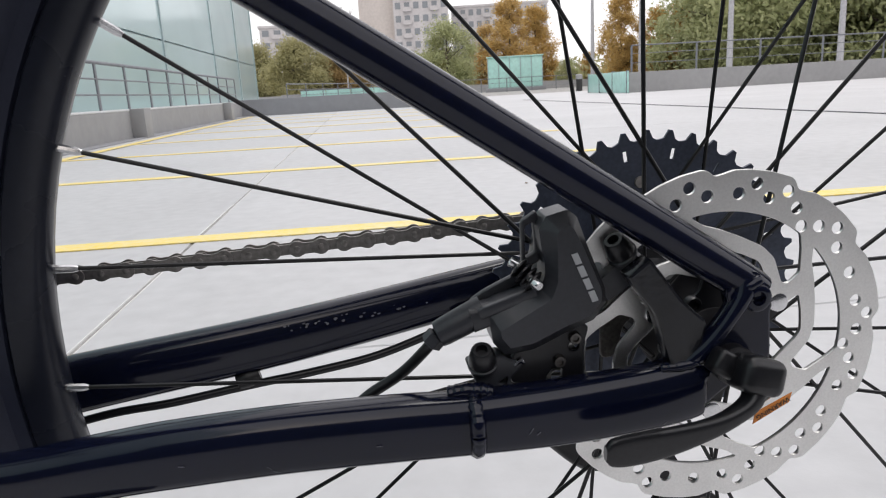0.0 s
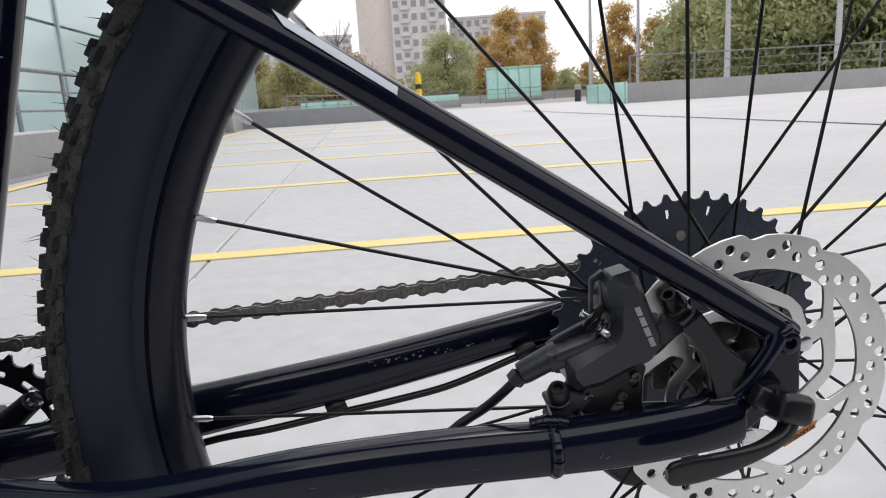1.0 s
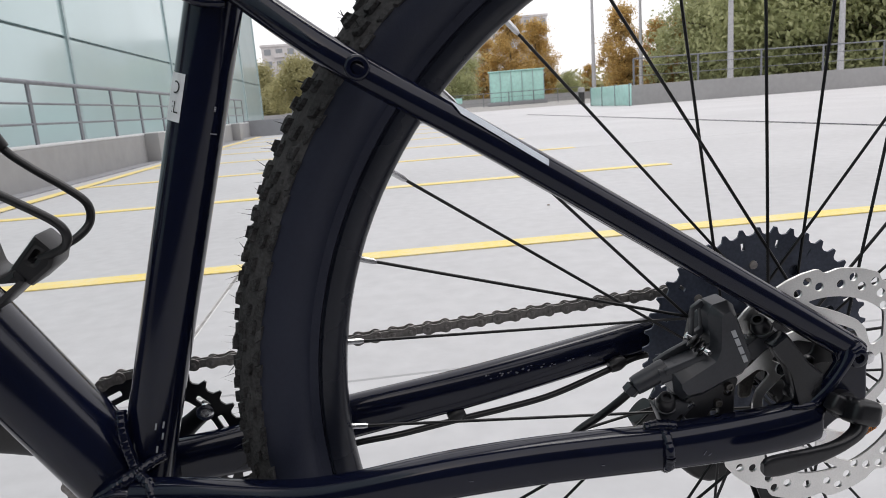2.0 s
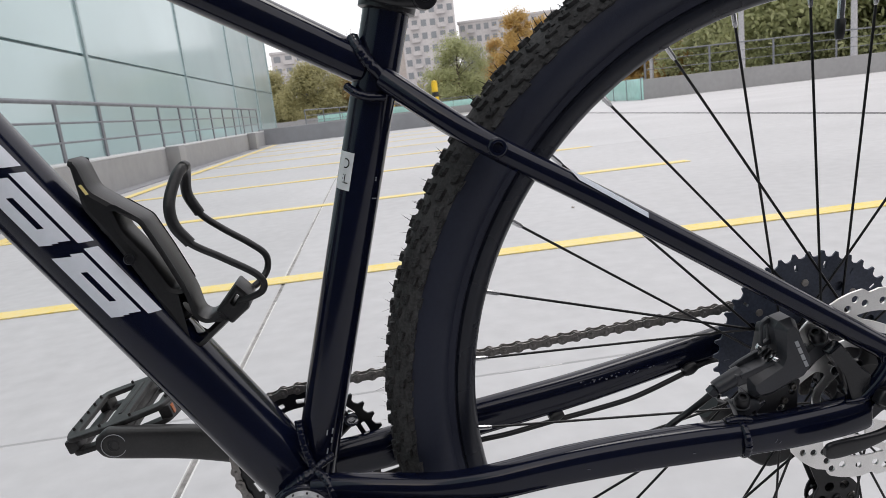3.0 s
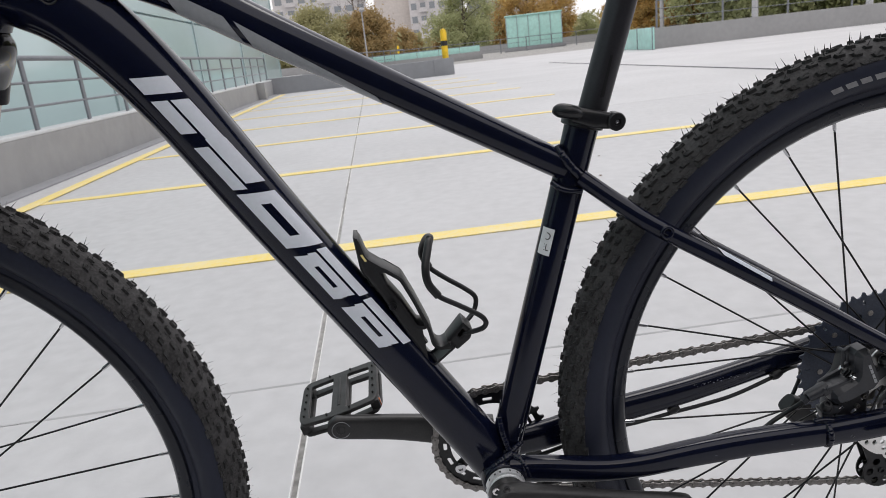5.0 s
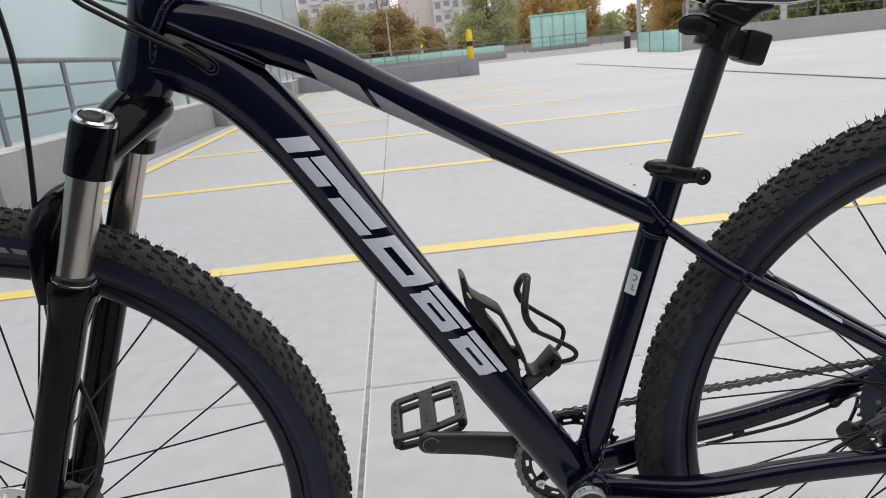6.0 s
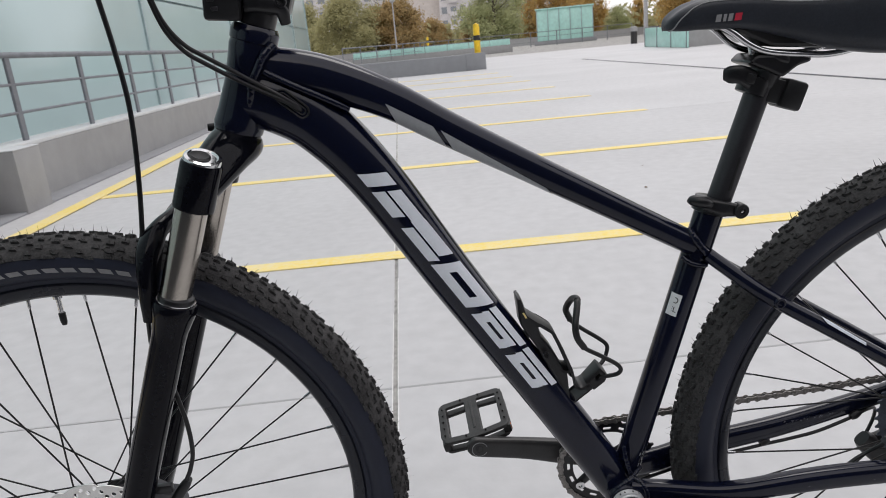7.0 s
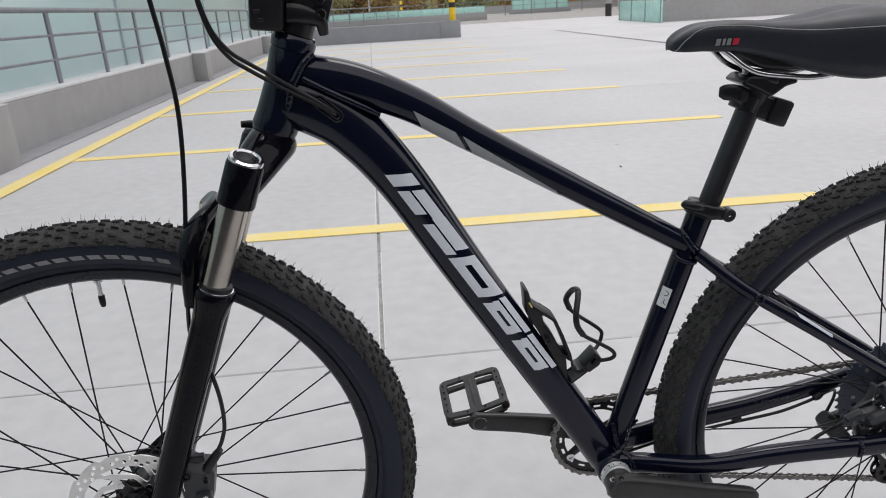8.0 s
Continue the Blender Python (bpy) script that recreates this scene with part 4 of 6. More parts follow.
caliper = part("rear_caliper", facet_block(
    [(-0.0810, 0.4333), (-0.0781, 0.4383), (-0.0696, 0.4403), (-0.0659, 0.4374), (-0.0613, 0.4247), (-0.0541, 0.4068), (-0.0537, 0.4011), (-0.0587, 0.3939), (-0.0700, 0.3896), (-0.0836, 0.3836),
     (-0.0958, 0.3824), (-0.1004, 0.3879), (-0.1026, 0.4021), (-0.0974, 0.4049), (-0.0806, 0.4091), (-0.0788, 0.4146), (-0.0788, 0.4200), (-0.0798, 0.4240), (-0.0803, 0.4275)],
    [(-0.0755, 0.4323), (-0.0745, 0.4335), (-0.0709, 0.4354), (-0.0688, 0.4338), (-0.0647, 0.4252), (-0.0578, 0.4087), (-0.0576, 0.4043), (-0.0620, 0.3982), (-0.0724, 0.3945), (-0.0852, 0.3888),
     (-0.0946, 0.3876), (-0.0979, 0.3920), (-0.0985, 0.3950), (-0.0920, 0.3986), (-0.0778, 0.4063), (-0.0753, 0.4126), (-0.0751, 0.4174), (-0.0752, 0.4254), (-0.0755, 0.4295)], -0.0610, -0.0733, -0.0795, 0.0007), CALIPER, bicycle, "black hydraulic disc brake caliper", pose(0.0086, 0.0166, -0.0240) @ Matrix.Scale(1.0449, 4), sharp=20)
part("hook_web", plate("hook_web", [round_loop([(-0.0862, 0.4350), (-0.0800, 0.4392), (-0.0780, 0.4330), (-0.0790, 0.4180), (-0.0862, 0.4150)], 0.0012), round_loop([(-0.0846, 0.4330), (-0.0812, 0.4345), (-0.0806, 0.4222), (-0.0846, 0.4200)], 0.0010)], -0.0640, 0.0036, CALIPER, 0.0006), CALIPER, caliper)
part("caliper_back", plate("caliper_back", [round_loop([(-0.075, 0.428), (-0.056, 0.415), (-0.052, 0.400), (-0.090, 0.375), (-0.098, 0.385), (-0.080, 0.402)], 0.004)], -0.0475, 0.016, CALIPER, 0.002), CALIPER, caliper)
part("arm_housing", lathe([(0, 0.0040), (0.0004, 0.0054), (0.0030, 0.0058), (0.0190, 0.0062), (0.0215, 0.0060)], (-0.1222, -0.0676, 0.3915), (-0.1046, -0.0676, 0.3997), 24), CALIPER, caliper, sharp=30)
part("arm_body", tube([(-0.1085, -0.0676, 0.3976, 0.0052, 0.0062), (-0.1000, -0.0676, 0.3995, 0.0042, 0.0066), (-0.0880, -0.0676, 0.4035, 0.0036, 0.0066)], 5, 24, square=5.0), CALIPER, caliper, sharp=30)
part("arm_rail", tube([(-0.1060, -0.0605, 0.4010, 0.0022, 0.0020), (-0.0990, -0.0605, 0.4050, 0.0024, 0.0020), (-0.0854, -0.0605, 0.4110, 0.0024, 0.0020)], 5, 16, square=4.0), CALIPER, caliper, sharp=30)
part("arm_rail", tube([(-0.1055, -0.0735, 0.4010, 0.0020, 0.0016), (-0.1000, -0.0745, 0.4032, 0.0022, 0.0016), (-0.0830, -0.0745, 0.4085, 0.0022, 0.0016)], 5, 16, square=4.0), CALIPER, caliper, sharp=30)
for k in range(4):
    part("boot_fold", lathe([(0, 0.0030), (0.0008, 0.0047), (0.0014, 0.0047), (0.0022, 0.0030)], (-0.0896 + 0.0016 * k, -0.0715 - 0.0012 * k, 0.4185 - 0.0015 * k), (-0.0896 + 0.0016 * k + 0.5, -0.0715 - 0.0012 * k - 0.4, 0.4185 - 0.0015 * k - 0.5), 16), CABLE, caliper)
part("adjuster", lathe([(0, 0.0022), (0.006, 0.0022), (0.0068, 0.0016), (0.0068, 0)], (-0.0856, -0.0752, 0.4145), (-0.0830, -0.0815, 0.4126), 14), CHROME, caliper)
part("adjuster_screw", lathe([(0, 0.0009), (0.0004, 0.0021), (0.005, 0.0021)], (-0.0922, -0.0695, 0.4206), (-0.0880, -0.0705, 0.4180), 12), CHROME, caliper)
part("hose_nut", lathe([(0, 0.0034), (0.0008, 0.0046), (0.0052, 0.0046), (0.006, 0.0034)], (-0.1216, -0.0676, 0.3918), (-0.1265, -0.0668, 0.3862), 6), CALIPER, caliper, sharp=20)
cable([(-0.1195, -0.0535, 0.3845), (-0.1238, -0.0530, 0.3790), (-0.1346, -0.0461, 0.3658), (-0.1481, -0.0451, 0.3574), (-0.1638, -0.0461, 0.348), (-0.195, -0.052, 0.3410), (-0.245, -0.050, 0.3310), (-0.30, -0.047, 0.3280), (-0.37, -0.036, 0.3200), (-0.43, -0.028, 0.3080)], 0.0025, bicycle, "brake_hose", label="black rear brake hose")
# printed mark on the caliper, as plain bars along its edge
for k in range(4):
    x0, z0 = -0.0701 + 0.392 * 0.0057 * k, 0.4239 - 0.920 * 0.0057 * k
    x1, z1 = x0 + 0.392 * 0.0047, z0 - 0.920 * 0.0047
    part("print_bar", plate("print_bar", [[(x0, z0), (x0 + 0.0025, z0 + 0.0006), (x1 + 0.0025, z1 + 0.0006), (x1, z1)]], -0.0797, 0.0004, GREYDECAL, 0.00005), GREYDECAL, caliper)
for (x, z), d in (((-0.1048, 0.3790), (-0.10, -0.50, 0.86)), ((-0.0466, 0.4202), (-0.55, -0.35, 0.76))):
    at0, dv = Vector((x, -0.0715, z)), Vector(d).normalized()
    part("washer", lathe([(0, 0.0054), (0.0006, 0.0062), (0.0020, 0.0062), (0.0026, 0.0054)], at0 - dv * 0.0015, at0 + dv, 24), CALIPER, caliper)
    part("mount_bolt", lathe([(0, 0.0058), (0.0010, 0.0058), (0.0068, 0.0044), (0.0076, 0.0036), (0.0076, 0.0024), (0.0045, 0.0022), (0.0045, 0)], at0 + dv * 0.0015, at0 + dv * 2, 24), SATIN, caliper)
part("caliper_adapter", facet_block([(-0.0600, 0.4085), (-0.0425, 0.4225), (-0.0345, 0.4160), (-0.0365, 0.4100), (-0.0520, 0.3995)],
                                    [(-0.0590, 0.4080), (-0.0428, 0.4208), (-0.0365, 0.4155), (-0.0380, 0.4110), (-0.0525, 0.4010)], -0.058, -0.069, -0.0730), CALIPER, caliper, sharp=20)
part("foot", plate("foot", [round_loop([(-0.1115, 0.3795), (-0.0985, 0.3830), (-0.0870, 0.3780), (-0.0935, 0.3715), (-0.0965, 0.3660), (-0.1065, 0.3660), (-0.1085, 0.3720)], 0.002), round_loop([(-0.0985, 0.3705), (-0.0955, 0.3725), (-0.0950, 0.3690)], 0.0004)], -0.0690, 0.010, CALIPER, 0.0012), CALIPER, caliper)
part("pad_plate", plate("pad_plate", [round_loop([(-0.0470, 0.3935), (-0.0385, 0.4040), (-0.0290, 0.4030), (-0.0290, 0.3900), (-0.0390, 0.3820), (-0.0415, 0.3680), (-0.0490, 0.3675), (-0.0490, 0.3850)], 0.003), ring_loop(0.0028, 14, -0.0345, 0.3955)], -0.0535, 0.0025, DULL, 0.0004), DULL, caliper)
part("pad_housing", plate("pad_housing", [round_loop([(-0.0918, 0.3830), (-0.0794, 0.3871), (-0.0650, 0.3937), (-0.0605, 0.3908), (-0.0625, 0.3835), (-0.0625, 0.3666), (-0.0700, 0.3640), (-0.0796, 0.3665), (-0.0850, 0.3690), (-0.0929, 0.3690), (-0.0954, 0.3760)], 0.0016),
                                          ring_loop(0.0022, 14, -0.0669, 0.3829), round_loop([(-0.0790, 0.3700), (-0.0760, 0.3740), (-0.0720, 0.3735), (-0.0720, 0.3690), (-0.0760, 0.3680)], 0.0010)], -0.0715, 0.0030, SATIN, 0.0008), SATIN, caliper)
part("spring_tab", tube([(-0.0920, -0.0735, 0.3775, 0.0008), (-0.0895, -0.0738, 0.3795, 0.0011), (-0.0880, -0.0735, 0.3780, 0.0008)], 5, 8), CHROME, caliper)
for x, z in ((-0.0668, 0.3870), (-0.0733, 0.3775)):
    bolt((x, -0.0735, z), (0, -1, 0), 0.0026, 0.0018, caliper, DULL)
part("piston_block", box((0.030, 0.014, 0.020), (-0.075, -0.046, 0.372), 0.003), CALIPER, caliper)
for x, z in ((-0.0720, 0.3690), (-0.0660, 0.3790)):
    bolt((x, -0.054, z), (0, -1, 0), 0.0030, 0.002, caliper, CALIPER)

# ---- drivetrain ----
def sprocket(teeth, y, thick, holes, mat, name, parent, cx, cz, bore):
    rp = teeth * 0.0127 / (2 * math.pi)
    loop = []
    for i in range(teeth):
        for f, dr in ((0.0, -0.0030), (0.18, -0.0034), (0.36, -0.0024), (0.52, 0.0018), (0.68, 0.0020), (0.84, -0.0022)):
            t = 2 * math.pi * (i + f) / teeth
            loop.append((cx + (rp + dr) * math.cos(t), cz + (rp + dr) * math.sin(t)))
    loops = [loop, ring_loop(bore, 40, cx, cz)]
    loops += holes
    return part(name, plate(name, loops, y, thick, mat, 0.0002), mat, parent)


cassette = part("cassette", lathe([(0, 0.017), (0.001, 0.019), (0.036, 0.019), (0.037, 0.016)], (HUB_X, 0.018, AX), (HUB_X, 0.055, AX), 32), COG, bicycle, "black multi-speed rear cassette")
for i, teeth in enumerate((42, 36, 32, 28, 25, 22, 19, 16)):
    holes = []
    if i < 3:
        rp = teeth * 0.0127 / (2 * math.pi)
        for k in range(18):
            t = 2 * math.pi * k / 18
            c, n2 = math.cos(t), math.sin(t)
            ra, rb = rp - 0.013, rp - 0.0075
            w = 0.0012 if k % 3 else 0.0004
            holes.append([(HUB_X + ra * c + w * n2, AX + ra * n2 - w * c), (HUB_X + rb * c + w * n2, AX + rb * n2 - w * c), (HUB_X + rb * c - w * n2, AX + rb * n2 + w * c), (HUB_X + ra * c - w * n2, AX + ra * n2 + w * c)])
        for k in range(8):
            t = 2 * math.pi * (k + 0.4) / 8
            holes.append(ring_loop(0.0042, 14, HUB_X + (rp - 0.026) * math.cos(t), AX + (rp - 0.026) * math.sin(t)))
    sprocket(teeth, 0.0210 + 0.0039 * i, 0.0020, holes, COG, "cog", cassette, HUB_X, AX, 0.018 if i > 2 else 0.034)
for k in range(8):
    t = 2 * math.pi * (k + 0.1) / 8
    part("rivet", lathe([(0, 0.0034), (0.0012, 0.0030)], (HUB_X + 0.060 * math.cos(t), 0.0202, AX + 0.060 * math.sin(t)), (HUB_X + 0.060 * math.cos(t), 0.0, AX + 0.060 * math.sin(t)), 12), CHAINM, cassette)
part("spider", plate("spider", [[(HUB_X + r * math.cos(t), AX + r * math.sin(t)) for i in range(80) for t in (2 * math.pi * i / 80,) for r in (0.050 if (i % 10) in (4, 5, 6) else 0.030,)], ring_loop(0.018, 32, HUB_X, AX)], 0.0230, 0.0022, COG, 0.0003), COG, cassette)

BB = (-0.434, 0.3268)
slots = []
for k in range(16):
    t0 = 2 * math.pi * k / 16
    for_r = (0.0515, 0.0555)
    slots.append(round_loop([(BB[0] + for_r[a] * math.cos(t0 + b), BB[1] + for_r[a] * math.sin(t0 + b)) for a, b in ((0, -0.10), (1, -0.10), (1, 0.10), (0, 0.10))], 0.0015))
crankset = part("crankset", lathe([(0, 0.012), (0.13, 0.012)], (BB[0], -0.060, BB[1]), (BB[0], 0.070, BB[1]), 24), SATIN, bicycle, "black alloy crankset with one chainring")
sprocket(32, 0.0455, 0.0022, slots, SATIN, "chainring", crankset, BB[0], BB[1], 0.0475)
for k in range(4):
    t = radians(38 + 90 * k)
    dx, dz = math.cos(t), math.sin(t)
    part("spider_arm", tube([(BB[0] + 0.014 * dx, 0.050, BB[1] + 0.014 * dz, 0.009, 0.004), (BB[0] + 0.035 * dx, 0.049, BB[1] + 0.035 * dz, 0.007, 0.0035), (BB[0] + 0.052 * dx, 0.048, BB[1] + 0.052 * dz, 0.0065, 0.003)], 5, 14), SATIN, crankset)
    part("ring_bolt", lathe([(0, 0.0062), (0.0025, 0.0062), (0.003, 0.005), (0.003, 0.003), (0.0012, 0.003), (0.0012, 0)], (BB[0] + 0.049 * dx, 0.0445, BB[1] + 0.049 * dz), (BB[0] + 0.049 * dx, 0.0, BB[1] + 0.049 * dz), 18), CHROME, crankset)
END_R = (-0.6030, 0.3530)
part("crank_arm", tube([(BB[0] + 0.005, 0.066, BB[1], 0.018, 0.009), (-0.475, 0.068, 0.3335, 0.0185, 0.0085), (-0.54, 0.073, 0.345, 0.0155, 0.0075), (-0.60, 0.077, 0.3525, 0.0145, 0.007), (-0.612, 0.077, 0.354, 0.0125, 0.0065), (-0.6185, 0.077, 0.355, 0.006, 0.005)], 6, 28, square=3.4), CRANK, crankset)
part("crank_arm", tube([(BB[0] - 0.018, -0.062, BB[1] + 0.002, 0.012, 0.008), (BB[0] - 0.008, -0.064, BB[1] + 0.001, 0.018, 0.011), (BB[0] + 0.01, -0.066, BB[1] - 0.001, 0.019, 0.011), (-0.38, -0.069, 0.3180, 0.0165, 0.0085), (-0.32, -0.076, 0.3086, 0.0150, 0.0080), (-0.265, -0.081, 0.300, 0.0145, 0.0075), (-0.252, -0.081, 0.298, 0.008, 0.006)], 6, 28, square=3.4), CRANK, crankset)
part("arm_boss", lathe([(0, 0.0170), (0.0012, 0.0192), (0.020, 0.0192), (0.0235, 0.0172), (0.0235, 0.0098), (0.0180, 0.0092), (0.0180, 0)], (BB[0] - 0.001, -0.0508, BB[1]), (BB[0] - 0.001, -0.080, BB[1]), 36), CRANK, crankset)
part("axle_socket", plate("axle_socket", [[(BB[0] - 0.001 + r * math.cos(t), BB[1] + r * math.sin(t)) for i in range(16) for r in (0.0094 if i % 2 else 0.0080,) for t in (2 * math.pi * i / 16,)], ring_loop(0.0060, 20, BB[0] - 0.001, BB[1])], -0.0702, 0.0030, SATIN, 0.0003), SATIN, crankset)
for dx in (-0.0135, -0.0035):
    bolt((BB[0] + dx, -0.0665 - 0.3 * (dx + 0.0135), BB[1] + 0.0145 + 0.25 * (dx + 0.0135)), (0, -0.8, 0.6), 0.0038, 0.0035, crankset, CHROME if dx < -0.01 else SATIN, "pinch_bolt")
bolt((END_R[0], 0.0705, END_R[1]), (0, -1, 0), 0.0065, 0.0006, crankset, SATIN, "pedal_axle_end", 0.6)
part("printed_ring", plate("printed_ring", [ring_loop(0.0108, 40, *END_R), ring_loop(0.0102, 40, *END_R)], 0.0698, 0.0004, GREYDECAL, 0.00005), GREYDECAL, crankset)
for y0, y1 in ((-0.0505, -0.036), (0.036, 0.044)):
    cup = part("bearing_cup", lathe([(0, 0.0165), (0.0010, 0.0185), (abs(y1 - y0) - 0.0012, 0.0192), (abs(y1 - y0), 0.0180)], (BB[0], y0, BB[1]), (BB[0], y1, BB[1]), 36), CUP if y0 < 0 else SATIN, crankset, "bright steel bearing cup" if y0 < 0 else "")
    if y0 < 0:
        part("rim_ring", lathe([(0, 0.0190), (0.0008, 0.0207), (0.0070, 0.0207), (0.0078, 0.0195)], (BB[0], -0.0470, BB[1]), (BB[0], -0.036, BB[1]), 40), CUP, cup)
        dash = mesh_of("engraved_dash", box((0.0016, 0.0026, 0.0004), (0, 0, 0)), SATIN)
        for k in range(16):
            t = radians(30 + 22.5 * k + (6 if k % 3 == 0 else 0))
            part("engraved_dash", dash, SATIN, cup, m=pose(BB[0] + 0.0207 * math.cos(t), -0.0435, BB[1] + 0.0207 * math.sin(t), 0, 90 - math.degrees(t), 0))


def pedal():
    """A platform pedal with a spindle housing, a ribbed frame, pins and an amber reflector."""
    m = pose(END_R[0], 0.137, END_R[1] + 0.006, 0, -13, 0)
    def ring_plate(name, z):
        outer = round_loop([(-0.050, -0.036), (-0.044, -0.052), (-0.012, -0.056), (0.012, -0.056), (0.044, -0.052), (0.050, -0.036), (0.050, 0.038), (0.044, 0.050), (-0.044, 0.050), (-0.050, 0.038)], 0.006)
        holes = [round_loop([(s * 0.0375, -0.040), (s * 0.0095, -0.044), (s * 0.0095, 0.038), (s * 0.0385, 0.036)][::s], 0.003) for s in (1, -1)]
        me = plate(name, [outer] + holes, 0, 0.0048, PEDALM, 0.0013)
        me.transform(pose(0, 0, z, -90))
        return me
    body = part("pedal", box((0.016, 0.096, 0.016), (0, -0.002, 0), 0.005), PEDALM, bicycle, "black platform pedal with pins", m)
    for z in (-0.0068, 0.0068):
        part("cage_ring", ring_plate("cage_ring", z), PEDALM, body)
    for x in (-0.0435, 0.0435):
        for y in (-0.040, 0.040):
            part("corner_block", box((0.011, 0.020, 0.013), (x, y, 0), 0.002), PEDALM, body)
    pin = mesh_of("pin", lathe([(0, 0.0014), (0.0028, 0.0012)], (0, 0, 0), (0, 0, 1), 6), PEDALM)
    for x in (-0.0435, 0.0435):
        for k in range(5):
            part("pin", pin, PEDALM, body, m=pose(x, -0.034 + 0.017 * k, 0.0090))
    for y in (-0.049, 0.045):
        for x in (-0.014, 0.014):
            part("pin", pin, PEDALM, body, m=pose(x, y, 0.0090))
    part("rib", box((0.004, 0.070, 0.0016), (0, 0, 0.0092), 0.0006), PEDALM, body)
    part("reflector", box((0.006, 0.006, 0.009), (0.0470, -0.0440, 0), 0.001), AMBER, body, "amber reflector")
    part("axle", lathe([(0, 0.007), (0.02, 0.008), (0.022, 0.006)], (0, -0.062, 0), (0, 0, 0), 16), SATIN, body)


pedal()

# chain: cog, chainring, and the two guide wheels of the derailleur
P_UP, P_LOW, R_P = (0.010, 0.2820), (0.0445, 0.2060), 0.0190


def chain_line():
    def arc(c, r, a0, a1, y, n=40):
        return [(c[0] + r * math.cos(radians(a0 + (a1 - a0) * i / n)), y, c[1] + r * math.sin(radians(a0 + (a1 - a0) * i / n))) for i in range(n + 1)]
    pts = arc((HUB_X, AX), 0.0425, 0, 92, 0.0405)
    pts += arc(BB, 0.0648, 92, 262, 0.0455)
    pts += arc(P_LOW, R_P, 262, 395, 0.040)
    pts += arc(P_UP, R_P, 205, 110, 0.037, 24)
    pts += arc((HUB_X, AX), 0.0425, -70, 0, 0.0405)
    out, step = [], 0.0127
    dense = []
    for a, b in zip(pts, pts[1:]):
        a, b = Vector(a), Vector(b)
        n = max(1, int((b - a).length / 0.0005))
        dense += [a.lerp(b, i / n) for i in range(n)]
    run = 0.0
    out = [dense[0]]
    for a, b in zip(dense, dense[1:]):
        run += (b - a).length
        if run >= step:
            out.append(b)
            run -= step
    return out


links = chain_line()
bm = bmesh.new()
for p in links:
    lathe([(0, 0.0020), (0.0002, 0.0030), (0.0040, 0.0030), (0.0042, 0.0020)], (p.x, p.y - 0.0021, p.z), (p.x, p.y + 0.0021, p.z), 10, bm)
chain = part("chain", bm, SATIN, bicycle, "dark oiled steel roller chain")


def link_mesh(gap, h, waist):
    loop = []
    for end, sign in ((0.0127, 1), (0.0, -1)):
        for i in range(13):
            t = radians(-120 + 240 * i / 12)
            loop.append((end + sign * h * math.cos(t), sign * h * math.sin(t)))
        for f in (0.32, 0.5, 0.68):
            loop.append((0.00635 + sign * 0.0127 * (0.5 - f), sign * h * waist))
    halves = [plate("link", [loop], s * gap, 0.0010, CHAINM, 0.0003) for s in (-1, 1)]
    pins = []
    for x in (0.0, 0.0127):
        b2 = lathe([(0, 0.0010), (0.0004, 0.0018), (0.0006, 0.0018), (2 * gap + 0.0022, 0.0018), (2 * gap + 0.0026, 0.0010)], (x, -gap - 0.0013, 0), (x, gap + 0.001, 0), 10)
        me2 = bpy.data.meshes.new("pin")
        b2.to_mesh(me2)
        b2.free()
        pins.append(me2)
    return mesh_join(halves + pins, "link")


inner_link, outer_link = link_mesh(0.0019, 0.0036, 0.80), link_mesh(0.0031, 0.0044, 0.70)
for i, (a, b) in enumerate(zip(links, links[1:])):
    d = b - a
    part("link", outer_link if i % 2 else inner_link, CHAINM, chain, m=pose(*a, 0, -math.degrees(math.atan2(d.z, d.x)), 0))

derailleur = part("rear_derailleur", tube([(-0.070, 0.056, 0.308, 0.011, 0.008), (-0.058, 0.058, 0.296, 0.015, 0.010), (-0.035, 0.057, 0.270, 0.013, 0.010), (-0.012, 0.054, 0.250, 0.011, 0.009), (0.010, 0.050, 0.268, 0.014, 0.008), (0.012, 0.049, 0.283, 0.012, 0.006)], 6, 18, square=2.6), PLASTIC, bicycle, "black long-cage rear derailleur")
for y in (0.0335, 0.0465):
    out = Vector((P_UP[0] - P_LOW[0], P_UP[1] - P_LOW[1])).normalized()
    side = Vector((-out.y, out.x))
    low, up = Vector(P_LOW), Vector(P_UP)
    ring = [low + 0.0235 * (out * math.cos(t) + side * math.sin(t)) for t in (radians(28 + 304 * k / 22) for k in range(23))]
    tip = [up - side * 0.0075 - out * 0.006, up - side * 0.0085 + out * 0.008, up + out * 0.012, up + side * 0.0085 + out * 0.008, up + side * 0.0075 - out * 0.006]
    loop = [(p.x, p.y) for p in ring + tip]
    holes = [ring_loop(0.0046, 14, P_LOW[0] + 0.0150 * math.cos(radians(60 * k)), P_LOW[1] + 0.0150 * math.sin(radians(60 * k))) for k in range(6)]
    part("cage_plate", plate("cage_plate", [loop] + holes, y, 0.0018, PLASTIC, 0.0004), PLASTIC, derailleur)
for c in (P_UP, P_LOW):
    sprocket(11, 0.040, 0.003, [], PLASTIC, "jockey_wheel", derailleur, c[0], c[1], 0.004)
    bolt((c[0], 0.0335, c[1]), (0, -1, 0), 0.0045, 0.0025, derailleur, SATIN)
part("hanger_bolt", lathe([(0, 0.010), (0.012, 0.011), (0.014, 0.008)], (0.012, 0.062, 0.338), (0.012, 0.090, 0.338), 20), SATIN, derailleur)
